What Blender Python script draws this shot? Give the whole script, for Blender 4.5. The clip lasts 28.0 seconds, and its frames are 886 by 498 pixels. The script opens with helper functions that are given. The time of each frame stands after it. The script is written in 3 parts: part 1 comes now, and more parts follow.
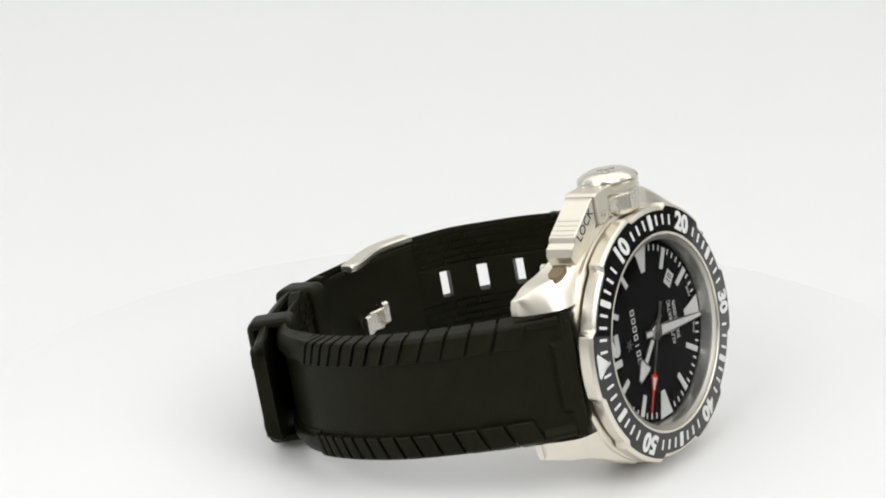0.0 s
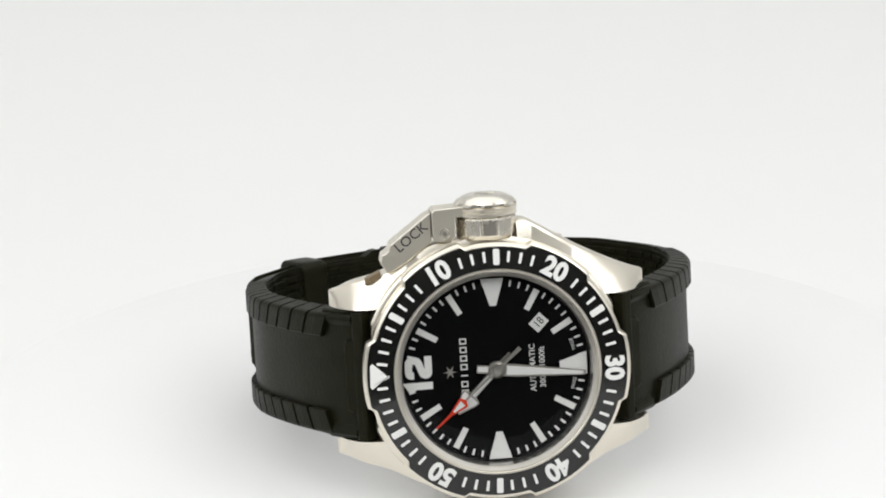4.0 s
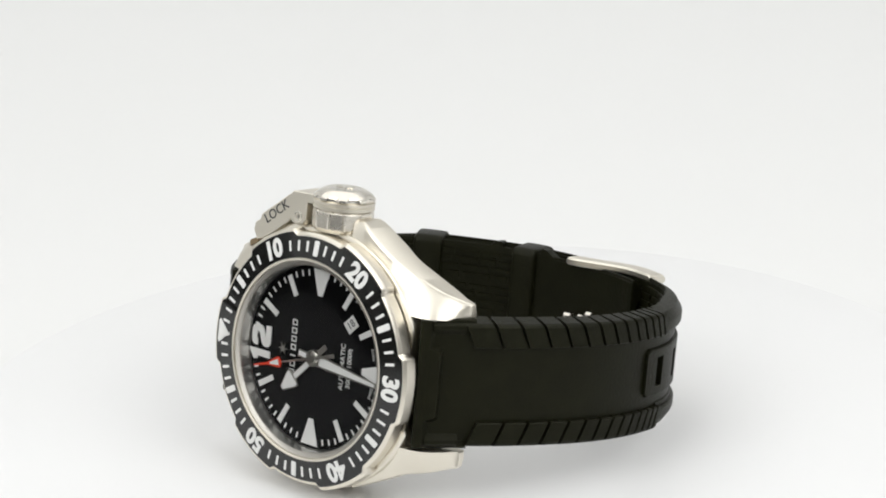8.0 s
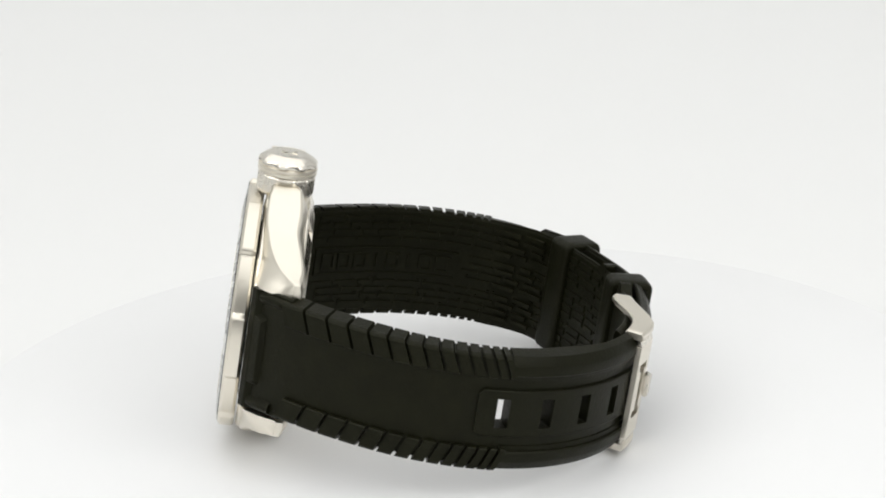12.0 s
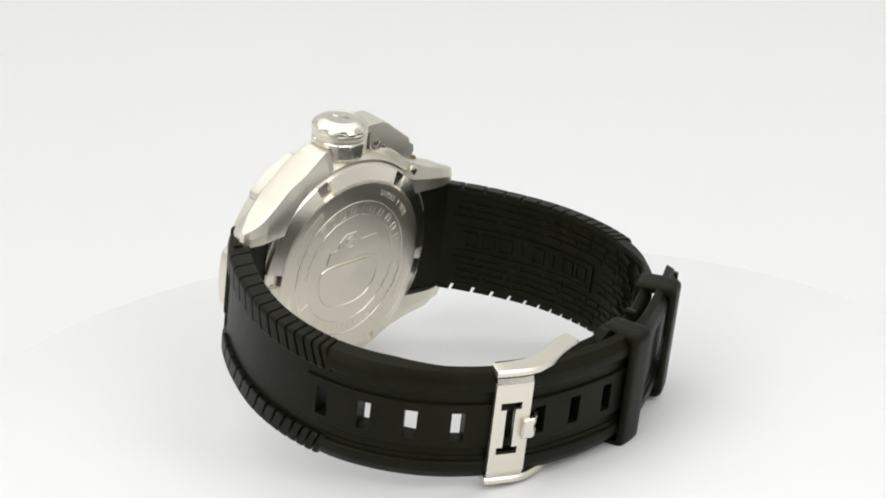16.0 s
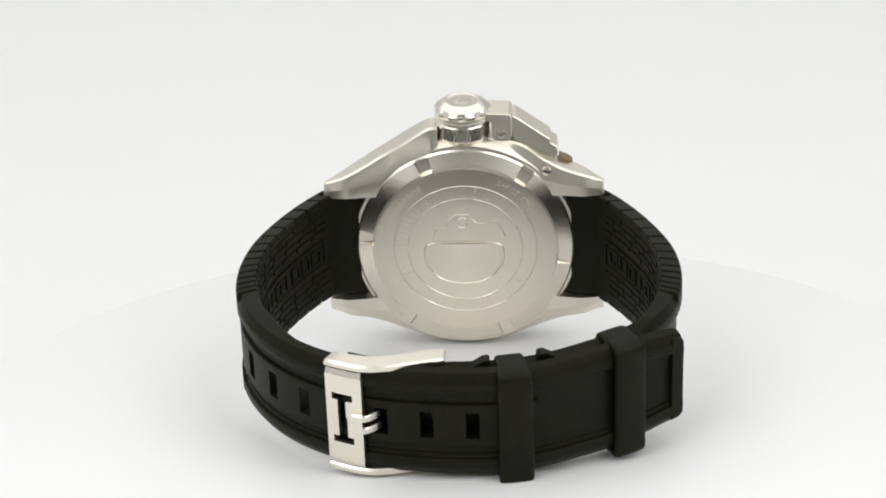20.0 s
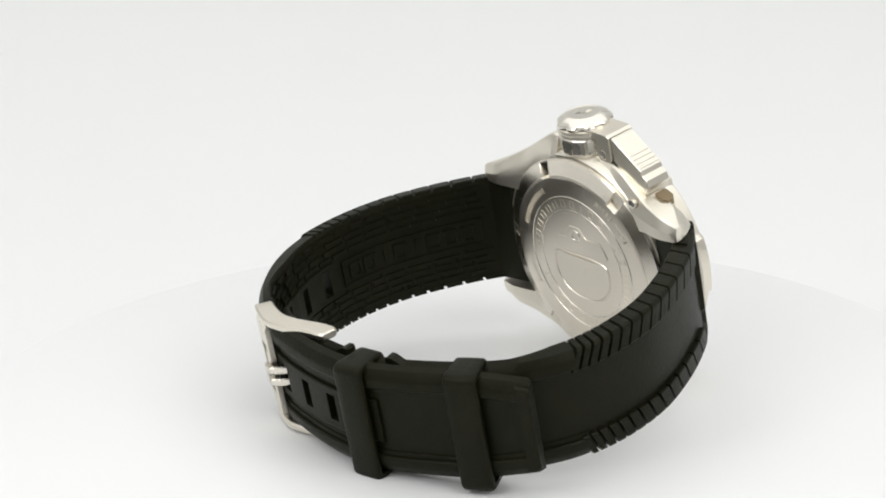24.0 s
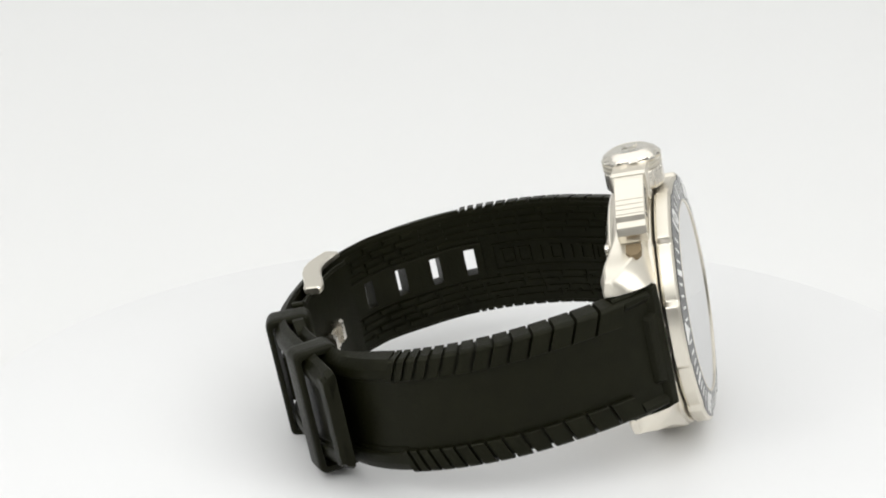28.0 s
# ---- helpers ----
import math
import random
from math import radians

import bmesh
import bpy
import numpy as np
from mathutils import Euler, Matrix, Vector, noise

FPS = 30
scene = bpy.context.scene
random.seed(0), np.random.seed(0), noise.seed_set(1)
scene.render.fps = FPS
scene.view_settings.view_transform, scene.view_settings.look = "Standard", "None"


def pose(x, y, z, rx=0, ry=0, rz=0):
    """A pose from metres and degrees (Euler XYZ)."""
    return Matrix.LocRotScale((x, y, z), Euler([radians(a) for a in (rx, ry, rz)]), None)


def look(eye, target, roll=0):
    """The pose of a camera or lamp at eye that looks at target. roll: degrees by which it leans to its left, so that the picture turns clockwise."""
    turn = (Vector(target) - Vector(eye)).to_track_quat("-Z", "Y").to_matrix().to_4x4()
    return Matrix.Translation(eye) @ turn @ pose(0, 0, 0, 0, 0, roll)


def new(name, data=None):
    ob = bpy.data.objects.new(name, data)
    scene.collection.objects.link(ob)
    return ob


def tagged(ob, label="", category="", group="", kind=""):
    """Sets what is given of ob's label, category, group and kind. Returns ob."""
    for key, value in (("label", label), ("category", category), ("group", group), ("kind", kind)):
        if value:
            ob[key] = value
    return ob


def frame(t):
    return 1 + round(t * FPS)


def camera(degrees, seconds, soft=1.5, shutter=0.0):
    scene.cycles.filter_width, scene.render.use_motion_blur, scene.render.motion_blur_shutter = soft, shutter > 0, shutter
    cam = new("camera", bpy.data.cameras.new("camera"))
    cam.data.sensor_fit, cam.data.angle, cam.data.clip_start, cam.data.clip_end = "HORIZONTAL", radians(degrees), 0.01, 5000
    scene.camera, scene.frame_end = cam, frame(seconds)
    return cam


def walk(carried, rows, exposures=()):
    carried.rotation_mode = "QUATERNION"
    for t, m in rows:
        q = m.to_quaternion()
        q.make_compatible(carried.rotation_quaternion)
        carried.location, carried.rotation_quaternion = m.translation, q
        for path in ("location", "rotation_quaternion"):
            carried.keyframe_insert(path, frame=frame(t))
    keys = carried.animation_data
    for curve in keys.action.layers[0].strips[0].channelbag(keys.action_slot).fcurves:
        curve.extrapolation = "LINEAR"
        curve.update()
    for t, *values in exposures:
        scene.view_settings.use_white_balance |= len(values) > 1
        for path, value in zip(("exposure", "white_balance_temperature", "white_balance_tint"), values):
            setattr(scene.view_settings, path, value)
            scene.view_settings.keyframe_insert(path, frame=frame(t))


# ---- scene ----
ROLL = -1.823
cam = camera(20.362, 28.0, soft=1.9)
EYE = (0.00000, -0.37707, 0.15877)
AIM = (-0.00394, 0.09566, -0.00404)
walk(cam, [(0.0, look(EYE, AIM, ROLL)), (28.0, look(EYE, AIM, ROLL))])

# turn of the table, in degrees
TURNS = [(0, 54.37), (1, 42.34), (2, 30.20), (3, 18.18), (6, -17.36), (7, -29.30), (8, -41.32), (9, -53.17), (10, -64.83), (11, -76.78), (12, -88.73), (13, -100.46), (16, -134.77), (17, -146.90), (18, -158.79), (19, -170.57), (20, -182.55), (21, -194.68), (24, -231.22), (25, -243.22), (26, -255.20), (27, -267.16), (28, -279.21)]
LEAN = (-10.432, -0.296)
SEAT = (0.00031, -0.03791, 0.02140)
CENTRE = (0.00035, 0.0, 0.00033)

# ---- light ----
world = bpy.data.worlds.new("studio_world")
scene.world = world
world.use_nodes = True
world.node_tree.nodes["Background"].inputs["Color"].default_value = (1.0, 0.98, 0.95, 1)
world.node_tree.nodes["Background"].inputs["Strength"].default_value = 0.02
scene.view_settings.exposure = 0.0


def softbox(name, eye, target, w, h, watts, colour=(0.995, 1.0, 0.992)):
    lamp = bpy.data.lights.new(name, "AREA")
    lamp.shape, lamp.size, lamp.size_y, lamp.energy, lamp.color = "RECTANGLE", w, h, watts, colour
    ob = new(name, lamp)
    ob.matrix_world = look(eye, target)
    return ob


softbox("ceiling_softbox", (0.0, 0.2, 1.06), (0.0, 0.2, 0.0), 2.1, 2.2, 12.0)
# two unseen fill lamps, added to lighten the shadow before the watch
for side in (-1, 1):
    softbox("front_fill", (side * 0.55, -0.6, 0.6), (0.0, 0.02, 0.0), 0.7, 0.5, 3.15)


# ---- materials ----
def material(name, colour, rough=0.5, metal=0.0, bump=0.0, scale=900.0, vary=0.0, vscale=120.0, stretch=None, rvary=0.0, spec=0.5):
    m = bpy.data.materials.new(name)
    m.use_nodes = True
    n, l = m.node_tree.nodes, m.node_tree.links
    b = n["Principled BSDF"]
    b.inputs["Base Color"].default_value = (*colour, 1)
    b.inputs["Roughness"].default_value, b.inputs["Metallic"].default_value = rough, metal
    b.inputs["Specular IOR Level"].default_value = spec
    co = n.new("ShaderNodeTexCoord")
    mp = n.new("ShaderNodeMapping")
    l.new(co.outputs["Object"], mp.inputs["Vector"])
    mp.inputs["Scale"].default_value = stretch or (1, 1, 1)
    fine = n.new("ShaderNodeTexNoise")
    fine.inputs["Scale"].default_value, fine.inputs["Detail"].default_value = scale, 4
    l.new(mp.outputs["Vector"], fine.inputs["Vector"])
    if bump:
        bp = n.new("ShaderNodeBump")
        bp.inputs["Strength"].default_value, bp.inputs["Distance"].default_value = bump, 0.0001
        l.new(fine.outputs["Fac"], bp.inputs["Height"])
        l.new(bp.outputs["Normal"], b.inputs["Normal"])
    if vary:
        big = n.new("ShaderNodeTexNoise")
        big.inputs["Scale"].default_value, big.inputs["Detail"].default_value = vscale, 5
        l.new(co.outputs["Object"], big.inputs["Vector"])
        ramp = n.new("ShaderNodeMix")
        ramp.data_type = "RGBA"
        ramp.inputs["A"].default_value = (*[c * (1 - vary) for c in colour], 1)
        ramp.inputs["B"].default_value = (*[min(1, c * (1 + vary)) for c in colour], 1)
        l.new(big.outputs["Fac"], ramp.inputs["Factor"])
        l.new(ramp.outputs["Result"], b.inputs["Base Color"])
    if rvary:
        mr = n.new("ShaderNodeMapRange")
        mr.inputs["To Min"].default_value, mr.inputs["To Max"].default_value = max(0.02, rough - rvary), rough + rvary
        l.new(fine.outputs["Fac"], mr.inputs["Value"])
        l.new(mr.outputs["Result"], b.inputs["Roughness"])
    return m


def glass(name):
    m = bpy.data.materials.new(name)
    m.use_nodes = True
    n, l = m.node_tree.nodes, m.node_tree.links
    n.remove(n["Principled BSDF"])
    tr, gl, fr, mx = (n.new(k) for k in ("ShaderNodeBsdfTransparent", "ShaderNodeBsdfGlossy", "ShaderNodeFresnel", "ShaderNodeMixShader"))
    fr.inputs["IOR"].default_value = 1.7
    gl.inputs["Roughness"].default_value = 0.03
    # two faces: 1 - (1 - R) ^ 2
    a, b, c = (n.new("ShaderNodeMath") for _ in range(3))
    a.operation, b.operation, c.operation = "SUBTRACT", "POWER", "SUBTRACT"
    a.inputs[0].default_value, b.inputs[1].default_value, c.inputs[0].default_value = 1.0, 2.0, 1.0
    l.new(fr.outputs["Fac"], a.inputs[1])
    l.new(a.outputs[0], b.inputs[0])
    l.new(b.outputs[0], c.inputs[1])
    coat = n.new("ShaderNodeMapRange")
    coat.interpolation_type = "SMOOTHSTEP"
    coat.inputs["From Min"].default_value, coat.inputs["From Max"].default_value = 0.205, 0.46
    coat.inputs["To Min"].default_value, coat.inputs["To Max"].default_value = 0.012, 0.98
    l.new(c.outputs[0], coat.inputs["Value"])
    l.new(coat.outputs["Result"], mx.inputs["Fac"])
    l.new(tr.outputs["BSDF"], mx.inputs[1])
    l.new(gl.outputs["BSDF"], mx.inputs[2])
    l.new(mx.outputs["Shader"], n["Material Output"].inputs["Surface"])
    return m


STEEL = material("satin_steel", (0.80, 0.755, 0.66), 0.34, 1.0, 0.25, 700, 0.05, 90, (0.15, 1, 1), 0.06)
POLISH = material("polished_steel", (0.76, 0.72, 0.645), 0.27, 1.0, 0.04, 500, 0.03, 120, None, 0.03)
RUBBER = material("black_rubber", (0.0066, 0.0068, 0.0026), 0.44, 0.0, 0.65, 2200, 0.42, 230, None, 0.1, 0.14)
RUBBER.node_tree.nodes["Principled BSDF"].inputs["Specular Tint"].default_value = (1.0, 0.99, 0.84, 1)
INSERT = material("black_bezel_insert", (0.006, 0.006, 0.0055), 0.12, 0.0, 0.02, 1500, 0.2, 200, None, 0.03, 0.6)
DIAL = material("black_dial", (0.0022, 0.0022, 0.0024), 0.5, 0.0, 0.0, 3000, 0.2, 200, None, 0.0, 0.06)
LUME = material("white_lume", (0.87, 0.87, 0.85), 0.5, 0.0, 0.1, 2000, 0.04, 400)
PRINT = material("white_print", (0.80, 0.80, 0.78), 0.5, 0.0, 0.0, 2000, 0.03, 400)
INK_SHADE = material("dark_ink_and_slot_shade", (0.015, 0.015, 0.015), 0.5, 0.0, 0.0, 2000, 0.1, 400)
RED = material("red_lacquer", (0.75, 0.045, 0.012), 0.4, 0.0, 0.0, 2000, 0.06, 400)
SHADED_BRASS = material("shaded_brass_socket", (0.24, 0.18, 0.105), 0.5, 0.6, 0.0, 2000, 0.1, 400)
BACK = material("turned_steel", (0.82, 0.765, 0.67), 0.3, 1.0, 0.0, 900, 0.03, 60, None, 0.03)


def turned(m):
    """Fine concentric turning lines about the dial's axis."""
    n, l = m.node_tree.nodes, m.node_tree.links
    co, wv, bp = n.new("ShaderNodeTexCoord"), n.new("ShaderNodeTexWave"), n.new("ShaderNodeBump")
    wv.wave_type, wv.rings_direction = "RINGS", "Y"
    wv.inputs["Scale"].default_value, wv.inputs["Distortion"].default_value, wv.inputs["Detail"].default_value = 1400.0, 0.6, 2.0
    bp.inputs["Strength"].default_value, bp.inputs["Distance"].default_value = 0.35, 0.00002
    l.new(co.outputs["Object"], wv.inputs["Vector"])
    l.new(wv.outputs["Fac"], bp.inputs["Height"])
    b = n["Principled BSDF"]
    l.new(bp.outputs["Normal"], b.inputs["Normal"])
    tg = n.new("ShaderNodeTangent")
    tg.direction_type, tg.axis = "RADIAL", "Y"
    b.inputs["Anisotropic"].default_value = 0.7
    l.new(tg.outputs["Tangent"], b.inputs["Tangent"])


turned(BACK)
CAP = material("bright_satin_steel", (0.80, 0.765, 0.69), 0.24, 1.0, 0.06, 700, 0.03, 120, None, 0.04)
FLANGE = material("pale_satin_steel", (0.84, 0.81, 0.75), 0.5, 1.0, 0.03, 700, 0.03, 120, None, 0.04)
RIM = material("bright_turned_rim", (0.81, 0.76, 0.67), 0.23, 1.0, 0.02, 900, 0.03, 60, None, 0.03)
MIRROR = material("mirror_steel", (0.72, 0.71, 0.68), 0.32, 1.0, 0.0, 700, 0.03, 120, None, 0.03)
GUNMETAL = material("dark_steel_hand", (0.46, 0.44, 0.40), 0.3, 1.0, 0.0, 2000, 0.1, 400)
CRYSTAL = glass("sapphire_crystal")
TABLE = material("white_table", (0.818, 0.818, 0.82), 0.5, 0.0, 0.02, 300, 0.012, 12)
BACKDROP = material("white_backdrop", (0.80, 0.80, 0.795), 0.9, 0.0, 0.02, 200, 0.012, 6)
SIDE = material("grey_side", (0.09, 0.09, 0.085), 0.9, 0.0, 0.0, 20, 0.1, 3)
GREY_FRONT = material("grey_front_wall", (0.14, 0.14, 0.135), 0.9, 0.0, 0.0, 20, 0.05, 3)
DARK = material("dark_panel", (0.03, 0.03, 0.03), 0.9, 0.0, 0.0, 20, 0.2, 3)

MM = 0.001


# ---- mesh helpers; lengths in millimetres ----
def part(name, bm, mat, parent=None, label="", smooth=None):
    bmesh.ops.remove_doubles(bm, verts=bm.verts, dist=1e-5)
    bmesh.ops.recalc_face_normals(bm, faces=bm.faces)
    bmesh.ops.scale(bm, vec=(MM, MM, MM), verts=bm.verts)
    me = bpy.data.meshes.new(name)
    bm.to_mesh(me)
    bm.free()
    me.materials.append(mat)
    if smooth:
        me.shade_smooth()
        me.set_sharp_from_angle(angle=radians(smooth))
    ob = new(name, me)
    ob.parent = parent
    if label:
        tagged(ob, label)
    return ob


def loft(bm, rings, closed=True, caps=True):
    vs = [[bm.verts.new(p) for p in ring] for ring in rings]
    for a, b in zip(vs, vs[1:]):
        n = len(a)
        for i in range(n if closed else n - 1):
            bm.faces.new((a[i], a[(i + 1) % n], b[(i + 1) % n], b[i]))
    if caps and closed:
        bm.faces.new(vs[0][::-1])
        bm.faces.new(vs[-1])
    return bm


def prism(bm, outline, lift, a, b, bevel=0.0):
    """outline: 2D points; lift(u, v, w) gives the place; between the heights a and b, with a bevelled top (b side)."""
    cx = sum(p[0] for p in outline) / len(outline)
    cy = sum(p[1] for p in outline) / len(outline)

    def shrunk(d):
        out = []
        for x, y in outline:
            r = math.hypot(x - cx, y - cy) or 1
            k = max(0.2, 1 - d / r)
            out.append((cx + (x - cx) * k, cy + (y - cy) * k))
        return out
    rings = [[lift(x, y, a) for x, y in outline]]
    if bevel:
        s = bevel if b > a else -bevel
        rings += [[lift(x, y, b - s) for x, y in outline], [lift(x, y, b) for x, y in shrunk(bevel)]]
    else:
        rings += [[lift(x, y, b) for x, y in outline]]
    return loft(bm, rings)


def clock(minute, r, y=0.0):
    a = radians(minute * 6)
    return (-r * math.cos(a), y, r * math.sin(a))


def lathe_dial(profile, n=180, radius=None):
    """A body turned about the dial's axis; profile: (r, y, k); k scales the lobes."""
    bm = bmesh.new()
    rings = []
    for i in range(n):
        m = 60 * i / n
        rings.append([clock(m, p[0] + (p[2] * radius(m) if radius else 0), p[1]) for p in profile])
    rings.append(rings[0])
    loft(bm, rings, closed=False, caps=False)
    return bm


def lathe_z(cx, cy, profile, n=96, wave=None):
    """A body turned about an upright axis; profile: (r, z, k)."""
    bm = bmesh.new()
    rings = []
    for i in range(n + 1):
        a = 2 * math.pi * (i % n) / n
        ring = []
        for r, z, k in profile:
            rr = r + (k * wave(a) if wave else 0)
            ring.append((cx + rr * math.cos(a), cy + rr * math.sin(a), z))
        rings.append(ring)
    loft(bm, rings, closed=False, caps=False)
    return bm


def glyphs(text, size, place, right, up, depth=0.04, fat=0.0, squeeze=1.0, align="CENTER"):
    """Flat letters as a bmesh, at place, with their writing direction and their up direction."""
    cu = bpy.data.curves.new("letters", "FONT")
    cu.body, cu.size, cu.align_x, cu.align_y, cu.extrude, cu.offset = text, size, align, "CENTER", depth / 2, fat
    cu.resolution_u = 3
    ob = bpy.data.objects.new("letters", cu)
    scene.collection.objects.link(ob)
    me = bpy.data.meshes.new_from_object(ob.evaluated_get(bpy.context.evaluated_depsgraph_get()))
    bpy.data.objects.remove(ob)
    bm = bmesh.new()
    bm.from_mesh(me)
    bpy.data.meshes.remove(me)
    right, up = Vector(right).normalized(), Vector(up).normalized()
    m = Matrix((right * squeeze, up, right.cross(up))).transposed().to_4x4()
    m.translation = Vector(place)
    bm.transform(m)
    return bm


def stroke(bm, line, w, lift, a, b, closed=False, cut=1):
    """A flat band of the width w along a line of 2D points, with mitred corners, between the heights a and b."""
    pts = [Vector(p) for p in line]
    n = len(pts)
    if cut > 1:
        pts = [p.lerp(pts[(i + 1) % n], k / cut) for i, p in enumerate(pts) for k in range(cut if closed or i < n - 1 else 1)]
        n = len(pts)
    rings = []
    for i, p in enumerate(pts):
        e0 = p - pts[i - 1] if closed or i else pts[1] - p
        e1 = pts[(i + 1) % n] - p if closed or i < n - 1 else e0
        d = (e0.normalized() + e1.normalized()).normalized()
        side = Vector((-d.y, d.x)) * (w / 2 / max(0.4, d.dot(e0.normalized())))
        rings.append([lift(q.x, q.y, h) for q, h in ((p - side, a), (p + side, a), (p + side, b), (p - side, b))])
    return loft(bm, rings + rings[:1] if closed else rings, True, not closed)


def softened(line, r, n=4):
    """An open line with its corners rounded."""
    out = [line[0]]
    for p, q, s in zip(line, line[1:], line[2:]):
        p, q, s = Vector(p), Vector(q), Vector(s)
        k0, k1 = min(r, (p - q).length * 0.48), min(r, (s - q).length * 0.48)
        u, v = q + (p - q).normalized() * k0, q + (s - q).normalized() * k1
        out += [tuple(u * (1 - t) ** 2 + q * 2 * t * (1 - t) + v * t * t) for t in [i / n for i in range(n + 1)]]
    return out + [line[-1]]


class Path:
    """A smooth line in the plane of the strap's curve, by its outer side."""

    def __init__(self, pts, side, rise=((0, 0), (1, 0))):
        self.rise = np.array(rise, float)
        self.way = pts
        p = np.array(pts, float)
        q = np.vstack([2 * p[0] - p[1], p, 2 * p[-1] - p[-2]])
        out = []
        for i in range(1, len(q) - 2):
            for s in np.linspace(0, 1, 24, endpoint=False):
                a, b, c, d = q[i - 1], q[i], q[i + 1], q[i + 2]
                out.append(0.5 * (2 * b + (c - a) * s + (2 * a - 5 * b + 4 * c - d) * s * s + (3 * b - a - 3 * c + d) * s ** 3))
        out.append(p[-1])
        self.p = np.array(out)
        for _ in range(6):
            self.p[1:-1] = 0.25 * self.p[:-2] + 0.5 * self.p[1:-1] + 0.25 * self.p[2:]
        step = np.linalg.norm(np.diff(self.p, axis=0), axis=1)
        self.u = np.concatenate([[0], np.cumsum(step)])
        self.length = self.u[-1]
        t = np.gradient(self.p, self.u, axis=0)
        t /= np.linalg.norm(t, axis=1)[:, None]
        self.n = np.stack([t[:, 1], -t[:, 0]], 1) * side

    def at(self, u, d, z):
        """The place u along, d out from the outer side (negative: inwards), at the height z."""
        x, y = (np.interp(u, self.u, self.p[:, k]) for k in (0, 1))
        nx, ny = (np.interp(u, self.u, self.n[:, k]) for k in (0, 1))
        z += float(np.interp(u, self.rise[:, 0], self.rise[:, 1]))
        if u < 0 or u > self.length:
            k = 0 if u < 0 else -1
            t = np.array([-self.n[k][1], self.n[k][0]])
            e = self.p[min(1, len(self.p) - 1)] - self.p[0] if u < 0 else self.p[-1] - self.p[-2]
            t = e / np.linalg.norm(e)
            over = u if u < 0 else u - self.length
            x, y = x + t[0] * over, y + t[1] * over
        return (x + nx * d, y + ny * d, z)

    def where(self, x, y):
        return float(self.u[np.argmin(np.hypot(self.p[:, 0] - x, self.p[:, 1] - y))])


def sweep(bm, path, u0, u1, section, n=0, shear=0.0, zmid=0.0):
    """A body along the path; section: (d, z) points, or a function of u that gives them; shear slants its ends."""
    n = n or max(1, int((u1 - u0) / 0.8))
    rings = []
    for i in range(n + 1):
        u = u0 + (u1 - u0) * i / n
        sec = section(u) if callable(section) else section
        rings.append([path.at(u + shear * (z - zmid), d, z) for d, z in sec])
    return loft(bm, rings)


def slab(d0, d1, z0, z1, c=0.25):
    """A rectangle in (d, z) with cut corners."""
    return [(d0, z0 + c), (d0 + c, z0), (d1 - c, z0), (d1, z0 + c), (d1, z1 - c), (d1 - c, z1), (d0 + c, z1), (d0, z1 - c)]


# ---- the studio: table top, turntable, paper sweep ----
def studio():
    # paper sweep: floor that curves up into the back wall
    bm = bmesh.new()
    prof = [(-900, -42)] + [(1100 + 300 * math.sin(a), 258 - 300 * math.cos(a)) for a in [i * math.pi / 2 / 14 for i in range(15)]] + [(1400, 1100)]
    loft(bm, [[(x, y, z) for y, z in prof] + [(x, y, z) for y, z in [(1410, 1100), (1410, 230), (1110, -70), (-900, -70)]] for x in (-1100, 1100)])
    ob = part("backdrop", bm, BACKDROP, None, smooth=40)
    tagged(ob, "seamless white paper sweep behind the turntable", "backdrop", kind="structure")
    # unseen panels round the set: white ones brighten reflections, dark low ones darken them
    PANEL_TOP = 130
    for name, x0, x1, low in (("wall_west", -1110, -1100, SIDE), ("wall_east", 1100, 1110, DARK)):
        for tag, y0, y1, z0, z1, mat, text in (("", -900, 1410, PANEL_TOP, 1100, BACKDROP, "unseen white side wall, added round the set to throw light back"),
                                               ("_lower", -900, 600, -70, PANEL_TOP, low, "unseen dark panel below the side wall, added for dark reflections"),
                                               ("_lower_back", 600, 1410, -70, PANEL_TOP, BACKDROP, "unseen white panel beside the paper sweep, added for bright reflections")):
            bm = bmesh.new()
            prism(bm, [(y0, z0), (y1, z0), (y1, z1), (y0, z1)], lambda u, v, w: (w, u, v), x0, x1)
            tagged(part(name + tag, bm, mat), text, "wall", kind="structure")
    # unseen front wall, grey over dark, added so that the front reflects little
    for tag, z0, z1, mat, text in (("", PANEL_TOP + 60, 1100, GREY_FRONT, "unseen grey front wall, added to keep the front dim"), ("_lower", -70, PANEL_TOP + 60, DARK, "unseen dark panel below the front wall, added for dark reflections")):
        bm = bmesh.new()
        prism(bm, [(-1110, z0), (1110, z0), (1110, z1), (-1110, z1)], lambda u, v, w: (u, w, v), -910, -900)
        tagged(part("wall_south" + tag, bm, mat), text, "wall", kind="structure")
    bm = bmesh.new()
    prism(bm, [(-1110, -910), (1110, -910), (1110, 668), (-1110, 1410)], lambda u, v, w: (u, v, w), 1100, 1110)
    tagged(part("ceiling", bm, BACKDROP), "white ceiling of the studio", "ceiling", kind="structure")


